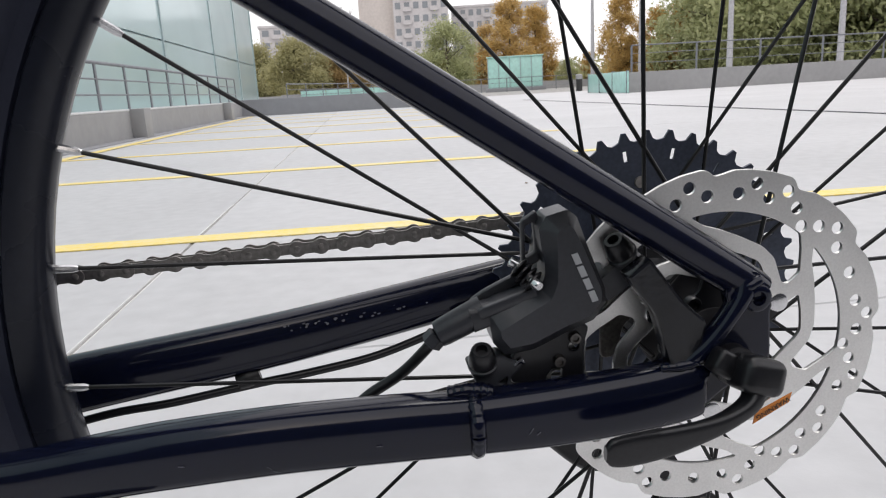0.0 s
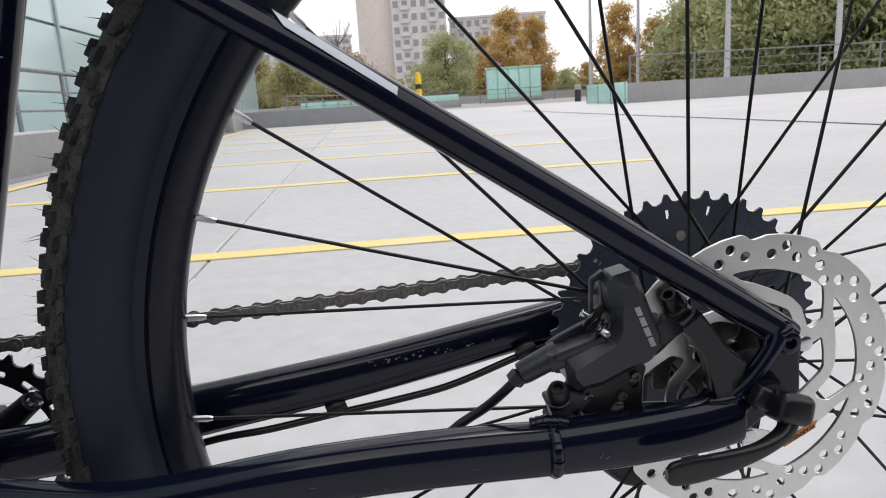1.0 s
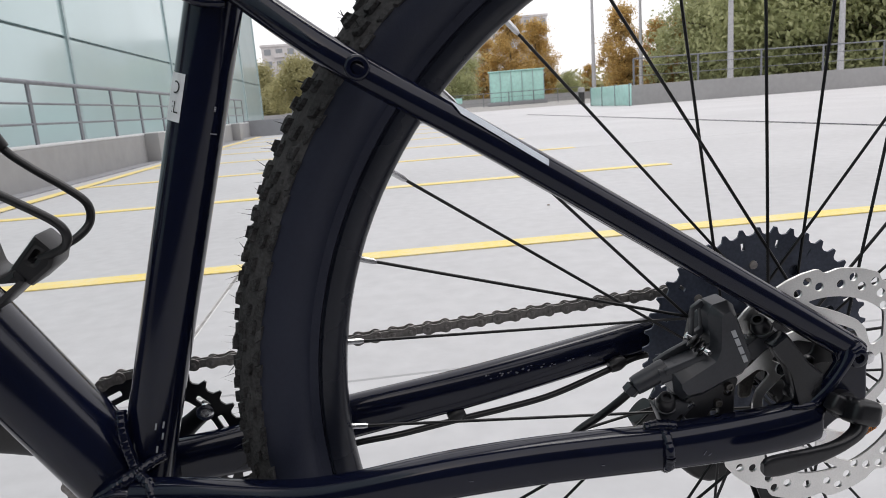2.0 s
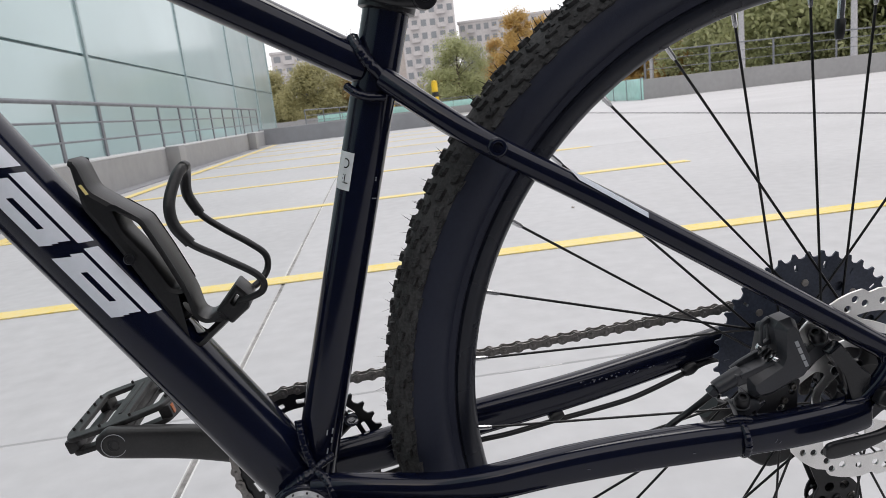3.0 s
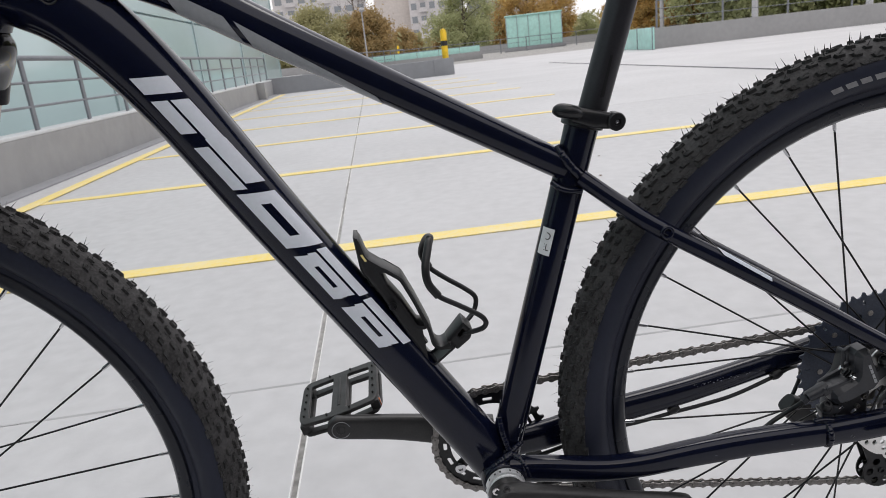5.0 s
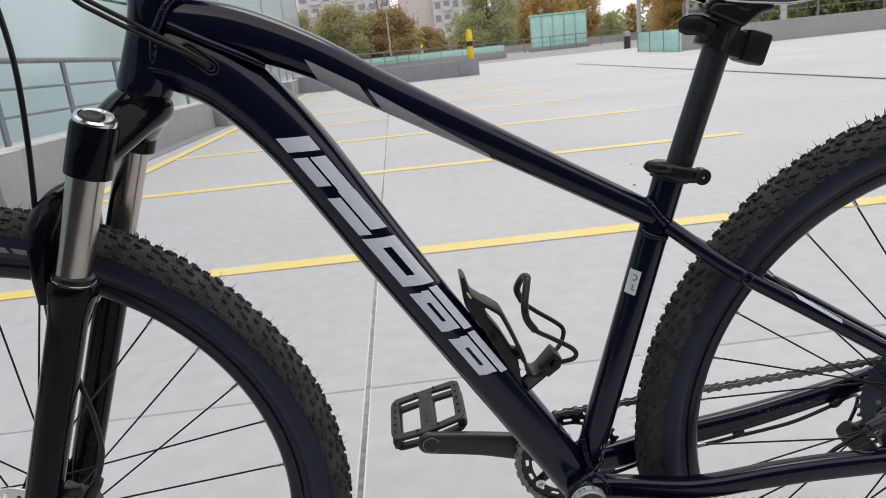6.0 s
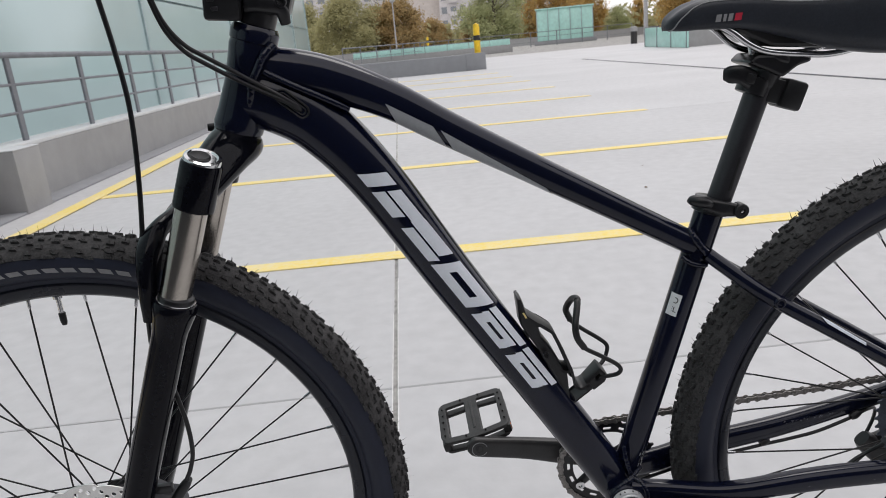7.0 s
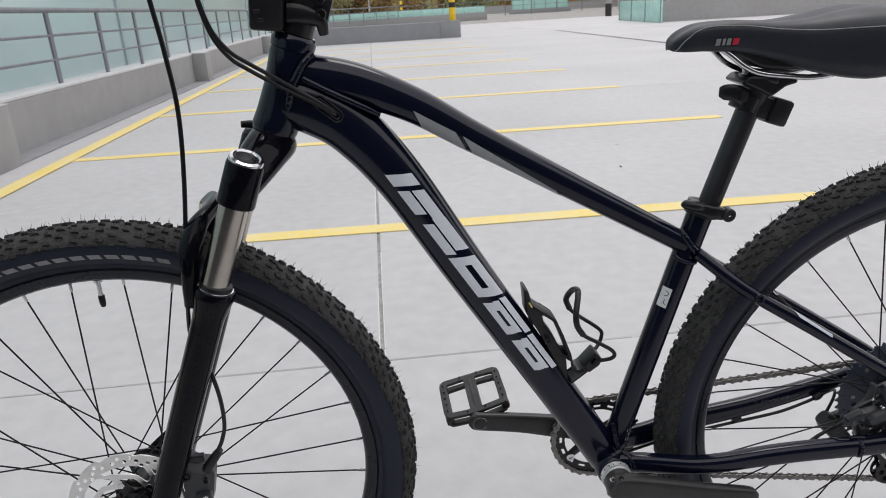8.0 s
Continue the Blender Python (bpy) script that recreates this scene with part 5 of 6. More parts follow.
part("hanger_link", tube([(0.008, 0.068, 0.345, 0.009, 0.006), (-0.005, 0.066, 0.325, 0.010, 0.008), (-0.03, 0.062, 0.305, 0.011, 0.009), (-0.058, 0.058, 0.297, 0.012, 0.009)], 6, 14), PLASTIC, derailleur)
shift_cable = cable([(-0.41, 0.030, 0.300), (-0.36, 0.038, 0.306), (-0.2983, 0.045, 0.3160), (-0.260, 0.045, 0.3195), (-0.2158, 0.045, 0.3255), (-0.1789, 0.045, 0.3300), (-0.1415, 0.045, 0.3365), (-0.0960, 0.046, 0.3510), (-0.070, 0.055, 0.3540), (-0.048, 0.068, 0.346), (-0.044, 0.073, 0.326), (-0.058, 0.066, 0.305)], 0.0024, bicycle, "shift_cable", label="black shift cable housing")
for x, z in ((-0.2170, 0.3290), (-0.0920, 0.3540), (-0.345, 0.3110)):
    part("cable_clip", tube([(x - 0.006, 0.044, z - 0.001, 0.0042, 0.0045), (x, 0.045, z + 0.001, 0.0056, 0.0055), (x + 0.006, 0.046, z + 0.003, 0.0042, 0.0045)], 5, 10), PLASTIC, shift_cable)
part("hose_guide", tube([(-0.265, -0.056, 0.3330, 0.004, 0.004), (-0.257, -0.056, 0.3330, 0.0055, 0.005), (-0.249, -0.056, 0.3345, 0.004, 0.004)], 5, 10), PLASTIC, stay_near)
me_chips.materials.append(SCRATCH)
chips = new("paint_chips", me_chips)
chips.parent = bicycle
chips["kind"] = "stuff"

# ---- valves ----
for cx, a, m in ((0.0, 87.5, None), (FRONT_X, 88.75, FRONT)):
    host = rear_wheel if m is None else front_wheel
    d = Vector((math.cos(radians(a)), 0, math.sin(radians(a))))
    p = Vector((cx, 0, AX)) + d * 0.292
    part("valve", lathe([(0, 0.0052), (0.003, 0.0052), (0.003, 0.0027), (0.024, 0.0027)], p, p - d, 14), CHROME, host)
    part("valve_cap", lathe([(0.020, 0.0030), (0.021, 0.0038), (0.031, 0.0036), (0.035, 0.0026), (0.0355, 0.001)], p, p - d, 14), PLASTIC, host)

# ---- printing on the tyre walls, as plain slanted bars ----
def tyre_bars(cx, a0, a1, count, host):
    for i in range(count):
        b0 = a0 + (a1 - a0) * i / count
        b1 = a0 + (a1 - a0) * (i + 0.74) / count
        bm = bmesh.new()
        rows = []
        for j in range(4):
            t = radians(-112 + 14 * j / 3)
            y, r = 0.0275 * math.sin(t) - 0.0004, 0.3365 + 0.0242 * math.cos(t)
            sk = 0.55 * j / 3
            rows.append([bm.verts.new((cx + r * math.cos(radians(q + (sk if a1 < a0 else -sk))), y, AX + r * math.sin(radians(q + (sk if a1 < a0 else -sk))))) for q in (b0, (b0 + b1) / 2, b1)])
        for r0, r1 in zip(rows, rows[1:]):
            for k in range(2):
                bm.faces.new((r0[k], r0[k + 1], r1[k + 1], r1[k]))
        bmesh.ops.recalc_face_normals(bm, faces=bm.faces[:])
        if bm.faces[:][0].normal.y > 0:
            bmesh.ops.reverse_faces(bm, faces=bm.faces[:])
        part("print_bar", bm, TYREPRINT, host)


tyre_bars(0.0, 106.5, 84.0, 9, rear_wheel)
tyre_bars(FRONT_X, 113.0, 71.5, 13, front_wheel)

# ---- bottle cage on the down tube ----
cage = part("bottle_cage", plate("bottle_cage", [round_loop([(-0.5530, 0.6065), (-0.5470, 0.6020), (-0.5420, 0.5830), (-0.5270, 0.5710), (-0.5115, 0.5590), (-0.5010, 0.5340), (-0.4895, 0.5020), (-0.4870, 0.4850), (-0.4810, 0.4810), (-0.4715, 0.4870),
            (-0.4660, 0.4780), (-0.4690, 0.4750), (-0.4905, 0.4590), (-0.4980, 0.4640), (-0.5340, 0.5420), (-0.5500, 0.5700)], 0.004),
            round_loop([(-0.5300, 0.5680), (-0.5150, 0.5560), (-0.5052, 0.5325), (-0.4955, 0.5060), (-0.5020, 0.5080), (-0.5143, 0.5339), (-0.5264, 0.5528)], 0.002)], 0.0, 0.030, PLASTIC, 0.004), PLASTIC, bicycle, "black plastic and wire bottle cage")
part("socket", plate("socket", [round_loop([(-0.4760, 0.4850), (-0.4580, 0.5045), (-0.4485, 0.4930), (-0.4515, 0.4840), (-0.4660, 0.4735)], 0.002), round_loop([(-0.4640, 0.4900), (-0.4590, 0.4955), (-0.4570, 0.4935), (-0.4620, 0.4880)], 0.0008)], 0.0, 0.026, PLASTIC, 0.003), PLASTIC, cage)
WIRE = [(-0.458, 0.010, 0.4900), (-0.4470, 0.017, 0.4950), (-0.4400, 0.023, 0.5030), (-0.4395, 0.023, 0.5145), (-0.4500, 0.024, 0.5250), (-0.4690, 0.026, 0.5390), (-0.4830, 0.027, 0.5520), (-0.4885, 0.024, 0.5680), (-0.4840, 0.013, 0.5850), (-0.4805, 0.0, 0.5905),
        (-0.4840, -0.013, 0.5850), (-0.4890, -0.024, 0.5690), (-0.4880, -0.027, 0.5540), (-0.4800, -0.026, 0.5400), (-0.4610, -0.024, 0.5265), (-0.4420, -0.023, 0.5130), (-0.4365, -0.023, 0.5050), (-0.4390, -0.020, 0.4980), (-0.4470, -0.015, 0.4935), (-0.4580, -0.010, 0.4900)]
cable(WIRE, 0.0026, cage, "wire_loop", PLASTIC)
cable(WIRE[6:14], 0.0040, cage, "rubber_sleeve", PLASTIC)
for x, z in ((-0.503, 0.4835), (-0.5445, 0.5520)):
    part("cage_spacer", lathe([(0, 0.006), (0.014, 0.006)], (x - 0.006, 0, z - 0.004), (x + 0.02, 0, z + 0.012), 12), PLASTIC, cage)
part("sticker", plate("sticker", [[(-0.5480, 0.5870), (-0.5460, 0.5875), (-0.5425, 0.5805), (-0.5445, 0.5800)]], -0.0155, 0.0004, YELLOW, 0.00005), YELLOW, cage)
bolt((-0.5240, -0.020, 0.5330), (0.3, -1, 0.2), 0.004, 0.002, cage)

# ---- fork, headset and stem ----
FORK_D = Vector((-0.363, 0, -0.932)).normalized()
LEG = Vector((-0.857, 0, 0.806))
fork = part("fork", tube([(-0.8655, -0.064, 0.780, 0.018, 0.019), (-0.8555, -0.048, 0.7910, 0.0190, 0.022), (-0.8425, -0.024, 0.8040, 0.0200, 0.025), (-0.8350, 0.0, 0.8100, 0.0205, 0.027), (-0.8425, 0.024, 0.8040, 0.0200, 0.025), (-0.8555, 0.048, 0.7910, 0.0190, 0.022), (-0.8655, 0.064, 0.780, 0.018, 0.019)], 6, 22, up=(0.93, 0, -0.36)), FORKPAINT, bicycle, "black suspension fork with grey steel stanchions", STEER)
part("crown_race", lathe([(0, 0.0225), (0.002, 0.0238), (0.008, 0.0238), (0.010, 0.0232)], HEAD_LOW - STEER_AXIS * 0.010, HEAD_LOW, 36), FORKPAINT, fork)
for s in (-1, 1):
    t0 = LEG + Vector((0, s * 0.066, 0))
    part("stanchion", lathe([(0.03, 0.0157), (0.20, 0.0157)], t0 + Vector((-0.0015, 0, 0)), t0 + Vector((-0.0015, 0, 0)) + FORK_D, 32), STANCHION, fork)
    part("crown_cup", lathe([(0, 0.0150), (0.0015, 0.0190), (0.004, 0.0199), (0.046, 0.0203), (0.048, 0.0199), (0.049, 0.0175)], t0, t0 + FORK_D, 32), FORKPAINT, fork)
    lid = (FORK_D + Vector((0, 0.24 if s < 0 else 0.0, 0))).normalized()
    top = t0 - FORK_D * (0.0015 if s < 0 else 0.0)
    part("adjuster_dial", lathe([(0.008, 0.0176), (-0.0010, 0.0184), (-0.0030, 0.0176), (-0.0040, 0.0145), (-0.0022, 0.0128), (-0.0022, 0.0)], top, top + lid, 28), CHROME if s < 0 else PLASTIC, fork, "bright metal adjuster cap" if s < 0 else "")
    knob_at = top + Vector((-0.003, 0, 0.001))
    part("knob", lathe([(-0.001, 0.0108), (-0.0034, 0.0104), (-0.0044, 0.0085), (-0.0034, 0.0060), (-0.0034, 0)], knob_at, knob_at + lid, 20), PLASTIC, fork)
    part("lower_leg", lathe([(0.148, 0.0165), (0.149, 0.0212), (0.152, 0.0226), (0.158, 0.0226), (0.165, 0.0212), (0.182, 0.0180), (0.194, 0.0173), (0.44, 0.0172), (0.470, 0.0170), (0.478, 0.012)], t0, t0 + FORK_D, 32), FORKPAINT, fork, "gloss black fork leg")
    part("wiper_ring", lathe([(0.1470, 0.0170), (0.1472, 0.0196), (0.1484, 0.0196), (0.1486, 0.0170)], t0, t0 + FORK_D, 28), CHROME, fork)
    part("wiper_seal", lathe([(0.141, 0.0150), (0.143, 0.0176), (0.149, 0.0184), (0.150, 0.015)], t0, t0 + FORK_D, 28), CABLE, fork)
    part("leg_rib", tube([tuple(t0 + FORK_D * 0.17 + Vector((0.0175, s * 0.006, 0.006))) + (0.003,), tuple(t0 + FORK_D * 0.30 + Vector((0.0140, s * 0.006, 0.005))) + (0.003,), tuple(t0 + FORK_D * 0.45 + Vector((0.0140, s * 0.006, 0.005))) + (0.003,)], 5, 10), FORKPAINT, fork)
    part("axle_lug", tube([(-1.030, s * 0.062, 0.395, 0.016, 0.008), (-1.052, s * 0.060, 0.378, 0.016, 0.007), (-1.071, s * 0.060, 0.366, 0.012, 0.007)], 5, 16), FORKPAINT, fork)
ARCH = [(-0.9400, -0.058, 0.650, 0.014, 0.009), (-0.9375, -0.060, 0.672, 0.015, 0.009), (-0.9330, -0.060, 0.698, 0.015, 0.0095), (-0.9290, -0.055, 0.719, 0.012, 0.0110), (-0.9230, -0.042, 0.734, 0.010, 0.0125), (-0.9150, -0.015, 0.7395, 0.009, 0.013)]
part("arch", tube(ARCH + [(x, -y, z, p, q) for x, y, z, p, q in ARCH[::-1]], 6, 20, up=(0.75, 0.0, 0.66), square=2.8), FORKPAINT, fork)
far_leg = LEG + Vector((0, 0.066, 0))
part("lockout_lever", tube([(*(far_leg - FORK_D * 0.008), 0.005, 0.004), (*(far_leg - FORK_D * 0.014 + Vector((-0.010, -0.004, 0))), 0.005, 0.004), (*(far_leg - FORK_D * 0.015 + Vector((-0.024, -0.008, 0.001))), 0.004, 0.003)], 5, 12), PLASTIC, fork)
front_caliper = part("front_caliper", facet_block(
    [(-0.9985, 0.3840), (-0.9998, 0.4010), (-0.9936, 0.4345), (-0.9850, 0.4420), (-0.9740, 0.4330), (-0.9589, 0.4290), (-0.9560, 0.4133), (-0.9600, 0.3940), (-0.9650, 0.3720), (-0.9850, 0.3650)],
    [(-0.9950, 0.3880), (-0.9955, 0.4010), (-0.9900, 0.4270), (-0.9850, 0.4330), (-0.9760, 0.4250), (-0.9650, 0.4225), (-0.9625, 0.4120), (-0.9660, 0.3950), (-0.9700, 0.3790), (-0.9840, 0.3730)],
    -0.038, -0.058, -0.0650), CALIPER, bicycle, "black hydraulic front brake caliper", STEER, sharp=20)
part("bracket", box((0.024, 0.008, 0.010), (-0.9760, -0.056, 0.4400), 0.0015, pose(0, 0, 0, 0, 0, 0)), SATIN, front_caliper)
part("lower_lobe", box((0.020, 0.012, 0.026), (-0.9720, -0.064, 0.3830), 0.004), CALIPER, front_caliper)
part("clip_ring", tube([(-0.9868, -0.0665, 0.4248, 0.0010), (-0.9905, -0.0668, 0.4190, 0.0012), (-0.9930, -0.0668, 0.4100, 0.0012), (-0.9925, -0.0665, 0.4010, 0.0010)], 6, 8), CHROME, front_caliper)
for x, z, r in ((-0.9868, 0.4200, 0.0042), (-0.9702, 0.3883, 0.0046), (-0.9650, 0.4120, 0.0036)):
    bolt((x, -0.0655 if z > 0.40 else -0.0700, z), (0, -1, 0.2), r, 0.0035, front_caliper, CHROME if z < 0.40 else SATIN)
part("hose_arm", tube([(-0.9640, -0.058, 0.4230, 0.0068), (-0.9575, -0.060, 0.4324, 0.0062), (-0.9480, -0.061, 0.4450, 0.0056), (-0.9425, -0.062, 0.4520, 0.0040)], 5, 12), PLASTIC, front_caliper)
front_hose = cable([(-0.9280, -0.040, 0.9700), (-0.9225, -0.041, 0.915), (-0.9195, -0.044, 0.855), (-0.9265, -0.048, 0.778), (-0.9395, -0.054, 0.6900), (-0.9470, -0.052, 0.640), (-0.9520, -0.046, 0.6000), (-0.9440, -0.044, 0.585), (-0.9345, -0.058, 0.5600), (-0.9292, -0.060, 0.5224), (-0.9297, -0.061, 0.4870), (-0.9360, -0.062, 0.4650), (-0.9430, -0.062, 0.4515)], 0.0025, bicycle, "brake_hose", label="black front brake hose")
part("hose_clip", lathe([(0, 0.003), (0.001, 0.0042), (0.006, 0.0042), (0.007, 0.003)], (-0.9385, -0.0545, 0.697), (-0.940, -0.0555, 0.690), 12), PLASTIC, front_hose)
part("lower_cup", lathe([(0, 0.0225), (0.0005, 0.0244), (0.003, 0.0248), (0.004, 0.0240)], HEAD_LOW, HEAD_TOP, 36), SATIN, head_tube)
HD = (HEAD_TOP - HEAD_LOW).normalized()
part("upper_cup", lathe([(0, 0.0225), (0.001, 0.0238), (0.010, 0.0242), (0.014, 0.0225), (0.016, 0.0215)], HEAD_TOP, HEAD_TOP + HD, 36), PAINT, head_tube)
stem = part("stem", lathe([(0.016, 0.0175), (0.017, 0.0185), (0.030, 0.0185), (0.031, 0.0200), (0.072, 0.0195), (0.073, 0.0180)], HEAD_TOP, HEAD_TOP + STEER_AXIS, 32), SATIN, bicycle, "black stem on spacers", STEER)
part("stem_arm", tube([(-0.790, 0, 0.966, 0.017, 0.017), (-0.82, 0, 0.974, 0.016, 0.016), (-0.862, 0, 0.985, 0.019, 0.02)], 5, 18, square=2.6), SATIN, stem)
part("stem_ears", box((0.020, 0.034, 0.030), (-0.7655, 0, 0.9460), 0.004, pose(0, 0, 0, 0, 20, 0)), SATIN, stem)
for z in (0.9430, 0.9570):
    bolt((-0.7660, -0.017, z), (0, -1, 0), 0.0058, 0.005, stem, SATIN, "pinch_bolt")
part("handlebar", tube([(-0.878, -0.33, 1.000, 0.011), (-0.875, -0.20, 0.998, 0.012), (-0.868, -0.06, 0.986, 0.0155), (-0.868, 0.06, 0.986, 0.0155), (-0.875, 0.20, 0.998, 0.012), (-0.878, 0.33, 1.000, 0.011)], 6, 18, up=(0, 0, 1)), SATIN, stem)
lamp_box = part("light_unit", box((0.034, 0.026, 0.060), (-0.8190, -0.019, 0.9600), 0.004, pose(0, 0, 0, 0, 6, 0)), PLASTIC, bicycle, "black plastic light unit beside the stem", STEER)
for x, z in ((-0.8290, 0.9500), (-0.8265, 0.9415)):
    part("button", box((0.0065, 0.002, 0.0040), (x, -0.0325, z), 0.0008), POST, lamp_box)
part("strap", tube([(-0.800, -0.019, 0.946, 0.010, 0.003), (-0.785, -0.0215, 0.944, 0.009, 0.003), (-0.768, -0.017, 0.936, 0.007, 0.003), (-0.765, -0.012, 0.922, 0.005, 0.003)], 6, 12), CABLE, lamp_box)
for k, dz in enumerate((0.0, -0.007)):
    cable([(-0.8830, -0.045, 0.9850 + dz), (-0.8815, -0.040, 0.9620 + dz), (-0.8740, -0.036, 0.9330 + dz), (-0.8600, -0.034, 0.9120 + dz), (-0.8430, -0.032, 0.8990 + dz), (-0.8200, -0.030, 0.8835 + dz), (-0.8000, -0.0295, 0.8700 + dz * 0.8), (-0.7790, -0.0300, 0.8560 + dz * 0.5), (-0.7660, -0.0275, 0.8455 + dz * 0.3), (-0.7610, -0.0240, 0.8405 + dz * 0.2)], 0.0022, bicycle, "control_cable", label="black control cable entering the frame")
PORT_A, PORT_B = Vector((-0.7770, 0, 0.8545)), Vector((-0.7597, 0, 0.8383))


def stadium(r, y, thick, parent, name):
    d = (PORT_B - PORT_A).normalized()
    n = Vector((-d.z, 0, d.x))
    pts = []
    for i in range(33):
        t = 2 * math.pi * i / 32
        end = PORT_B if math.cos(t) > 0 else PORT_A
        q = end + d * (r * math.cos(t)) + n * (r * math.sin(t))
        pts.append((q.x, y, q.z, thick))
    return part(name, sweep(bmesh.new(), [np.array(p) for p in pts], 8, True, (0, 1, 0)), PLASTIC, parent)


stadium(0.0066, -0.0254, 0.0010, down_tube, "cable_port")
stadium(0.0034, -0.0258, 0.0008, down_tube, "port_lip")


# ---- saddle, its post head and the tail light ----
def saddle():
    stations = [(-0.3815, 0.8880, 0.8815, 0.006), (-0.3770, 0.8960, 0.8790, 0.015), (-0.3640, 0.9050, 0.8772, 0.020), (-0.343, 0.9110, 0.8765, 0.0225), (-0.303, 0.9115, 0.8720, 0.027), (-0.262, 0.9085, 0.8610, 0.034),
                (-0.225, 0.9110, 0.8470, 0.046), (-0.190, 0.9165, 0.8385, 0.060), (-0.160, 0.9190, 0.8360, 0.068), (-0.130, 0.9165, 0.8425, 0.070), (-0.108, 0.9090, 0.8600, 0.062), (-0.099, 0.8950, 0.8760, 0.045)]
    line = spline(stations, 5)
    bm = bmesh.new()
    rings = []
    n = 40
    for x, top, low, w in line:
        ring = []
        mid = top - 0.42 * (top - low)
        for i in range(n):
            t = 2 * math.pi * i / n
            c, s2 = math.cos(t), math.sin(t)
            y = w * math.copysign(abs(c) ** 0.72, c)
            if s2 >= 0:
                z = mid + (top - mid) * s2 ** 0.62
                z -= 0.006 * math.exp(-(y / 0.012) ** 2) * min(1, w / 0.03)
            else:
                z = mid + (low - mid) * (-s2) ** 0.40
                z += (0.022 + 0.2 * (w - 0.02)) * math.exp(-(y / (0.40 * w)) ** 2) * min(1, w / 0.03)
            ring.append(bm.verts.new((x, y, z)))
        rings.append(ring)
    for r0, r1 in zip(rings, rings[1:]):
        for i in range(n):
            bm.faces.new((r0[i], r0[(i + 1) % n], r1[(i + 1) % n], r1[i]))
    bm.faces.new(rings[0][::-1])
    bm.faces.new(rings[-1])
    bmesh.ops.recalc_face_normals(bm, faces=bm.faces[:])
    seat = part("saddle", bm, SADDLE, bicycle, "black padded saddle with grey piping", sharp=60)
    for side in (-1, 1):
        pts = []
        for x, top, low, w in line[3:-4]:
            mid = top - 0.42 * (top - low)
            run = np.interp(x, (-0.379, -0.372, -0.360, -0.346, -0.300, -0.240, -0.190, -0.110), (-0.90, -0.05, 0.52, 0.66, 0.60, 0.52, 0.46, 0.40))
            share = abs(run) ** (1 / (0.62 if run > 0 else 0.40))
            z = mid + ((top - mid) * run if run > 0 else (mid - low) * run)
            pts.append((x, side * (w * max(0.0, 1 - share * share) ** 0.36 + 0.0002), z, 0.0007))
        part("piping", sweep(bmesh.new(), pts, 6, True, (0, 0.3, 1)), THREAD, seat)
        part("rail", tube([(-0.335, side * 0.012, 0.886, 0.0034), (-0.318, side * 0.018, 0.8755, 0.0034), (-0.300, side * 0.022, 0.8610, 0.0034), (-0.280, side * 0.022, 0.8520, 0.0034), (-0.245, side * 0.022, 0.8465, 0.0034), (-0.215, side * 0.024, 0.8440, 0.0034), (-0.185, side * 0.030, 0.850, 0.0034), (-0.150, side * 0.034, 0.868, 0.0034)], 7, 12), CHROME, seat)
    part("base_shell", plate("base_shell", [round_loop([(-0.3300, 0.8850), (-0.3030, 0.8690), (-0.2750, 0.8560), (-0.2150, 0.8500), (-0.1900, 0.8600), (-0.2400, 0.8800)], 0.005)], 0, 0.044, PLASTIC, 0.004), PLASTIC, seat)
    # side print, as plain bars
    for x0, x1, mat in ((-0.3385, -0.3330, THREAD), (-0.3312, -0.3280, THREAD), (-0.3262, -0.3216, THREAD), (-0.3198, -0.3126, RED)):
        bm = bmesh.new()
        y = -0.0244 - 0.09 * (x0 + 0.345)
        q = [bm.verts.new(v) for v in ((x0, y - 0.0014, 0.8860), (x1, y - 0.0014, 0.8860), (x1 + 0.0015, y - 0.0010, 0.8930), (x0 + 0.0015, y - 0.0010, 0.8930))]
        bm.faces.new(q)
        part("print_bar", bm, mat, seat)
    return seat


saddle()
part("post_head", tube([(-0.2760, 0, 0.8150, 0.014, 0.014), (-0.2690, 0, 0.8330, 0.016, 0.018), (-0.2650, 0, 0.8420, 0.020, 0.024), (-0.2620, 0, 0.8480, 0.014, 0.024)], 5, 20, square=2.5), SATIN, seat_post)
part("rail_clamp", plate("rail_clamp", [round_loop([(-0.3000, 0.8420), (-0.2920, 0.8500), (-0.2600, 0.8480), (-0.2340, 0.8450), (-0.2320, 0.8380), (-0.2460, 0.8350), (-0.2620, 0.8240), (-0.2800, 0.8330)], 0.004)], 0, 0.046, SATIN, 0.003), SATIN, seat_post)
bolt((-0.286, -0.004, 0.8440), (-0.2, 0, 1), 0.0035, 0.014, seat_post, CHROME, "clamp_bolt")
light = part("tail_light", box((0.025, 0.030, 0.031), (-0.2445, -0.002, 0.8035), 0.004, pose(0, 0, 0, 0, 19, 0)), PLASTIC, bicycle, "black rear light strapped to the seat post")
part("strap", lathe([(0, 0.0140), (0.001, 0.0165), (0.018, 0.0165), (0.019, 0.0140)], (-0.2860, 0, 0.8070), (-0.2790, 0, 0.8245), 24), CABLE, light)
part("mount", box((0.020, 0.026, 0.026), (-0.2620, 0.0, 0.8090), 0.003, pose(0, 0, 0, 0, 19, 0)), PLASTIC, light)
part("strap_tab", tube([(-0.2900, -0.014, 0.8230, 0.010, 0.003), (-0.3020, -0.014, 0.8300, 0.0095, 0.003), (-0.3130, -0.010, 0.8310, 0.009, 0.003), (-0.3180, -0.006, 0.8310, 0.006, 0.003)], 5, 14), CABLE, light)
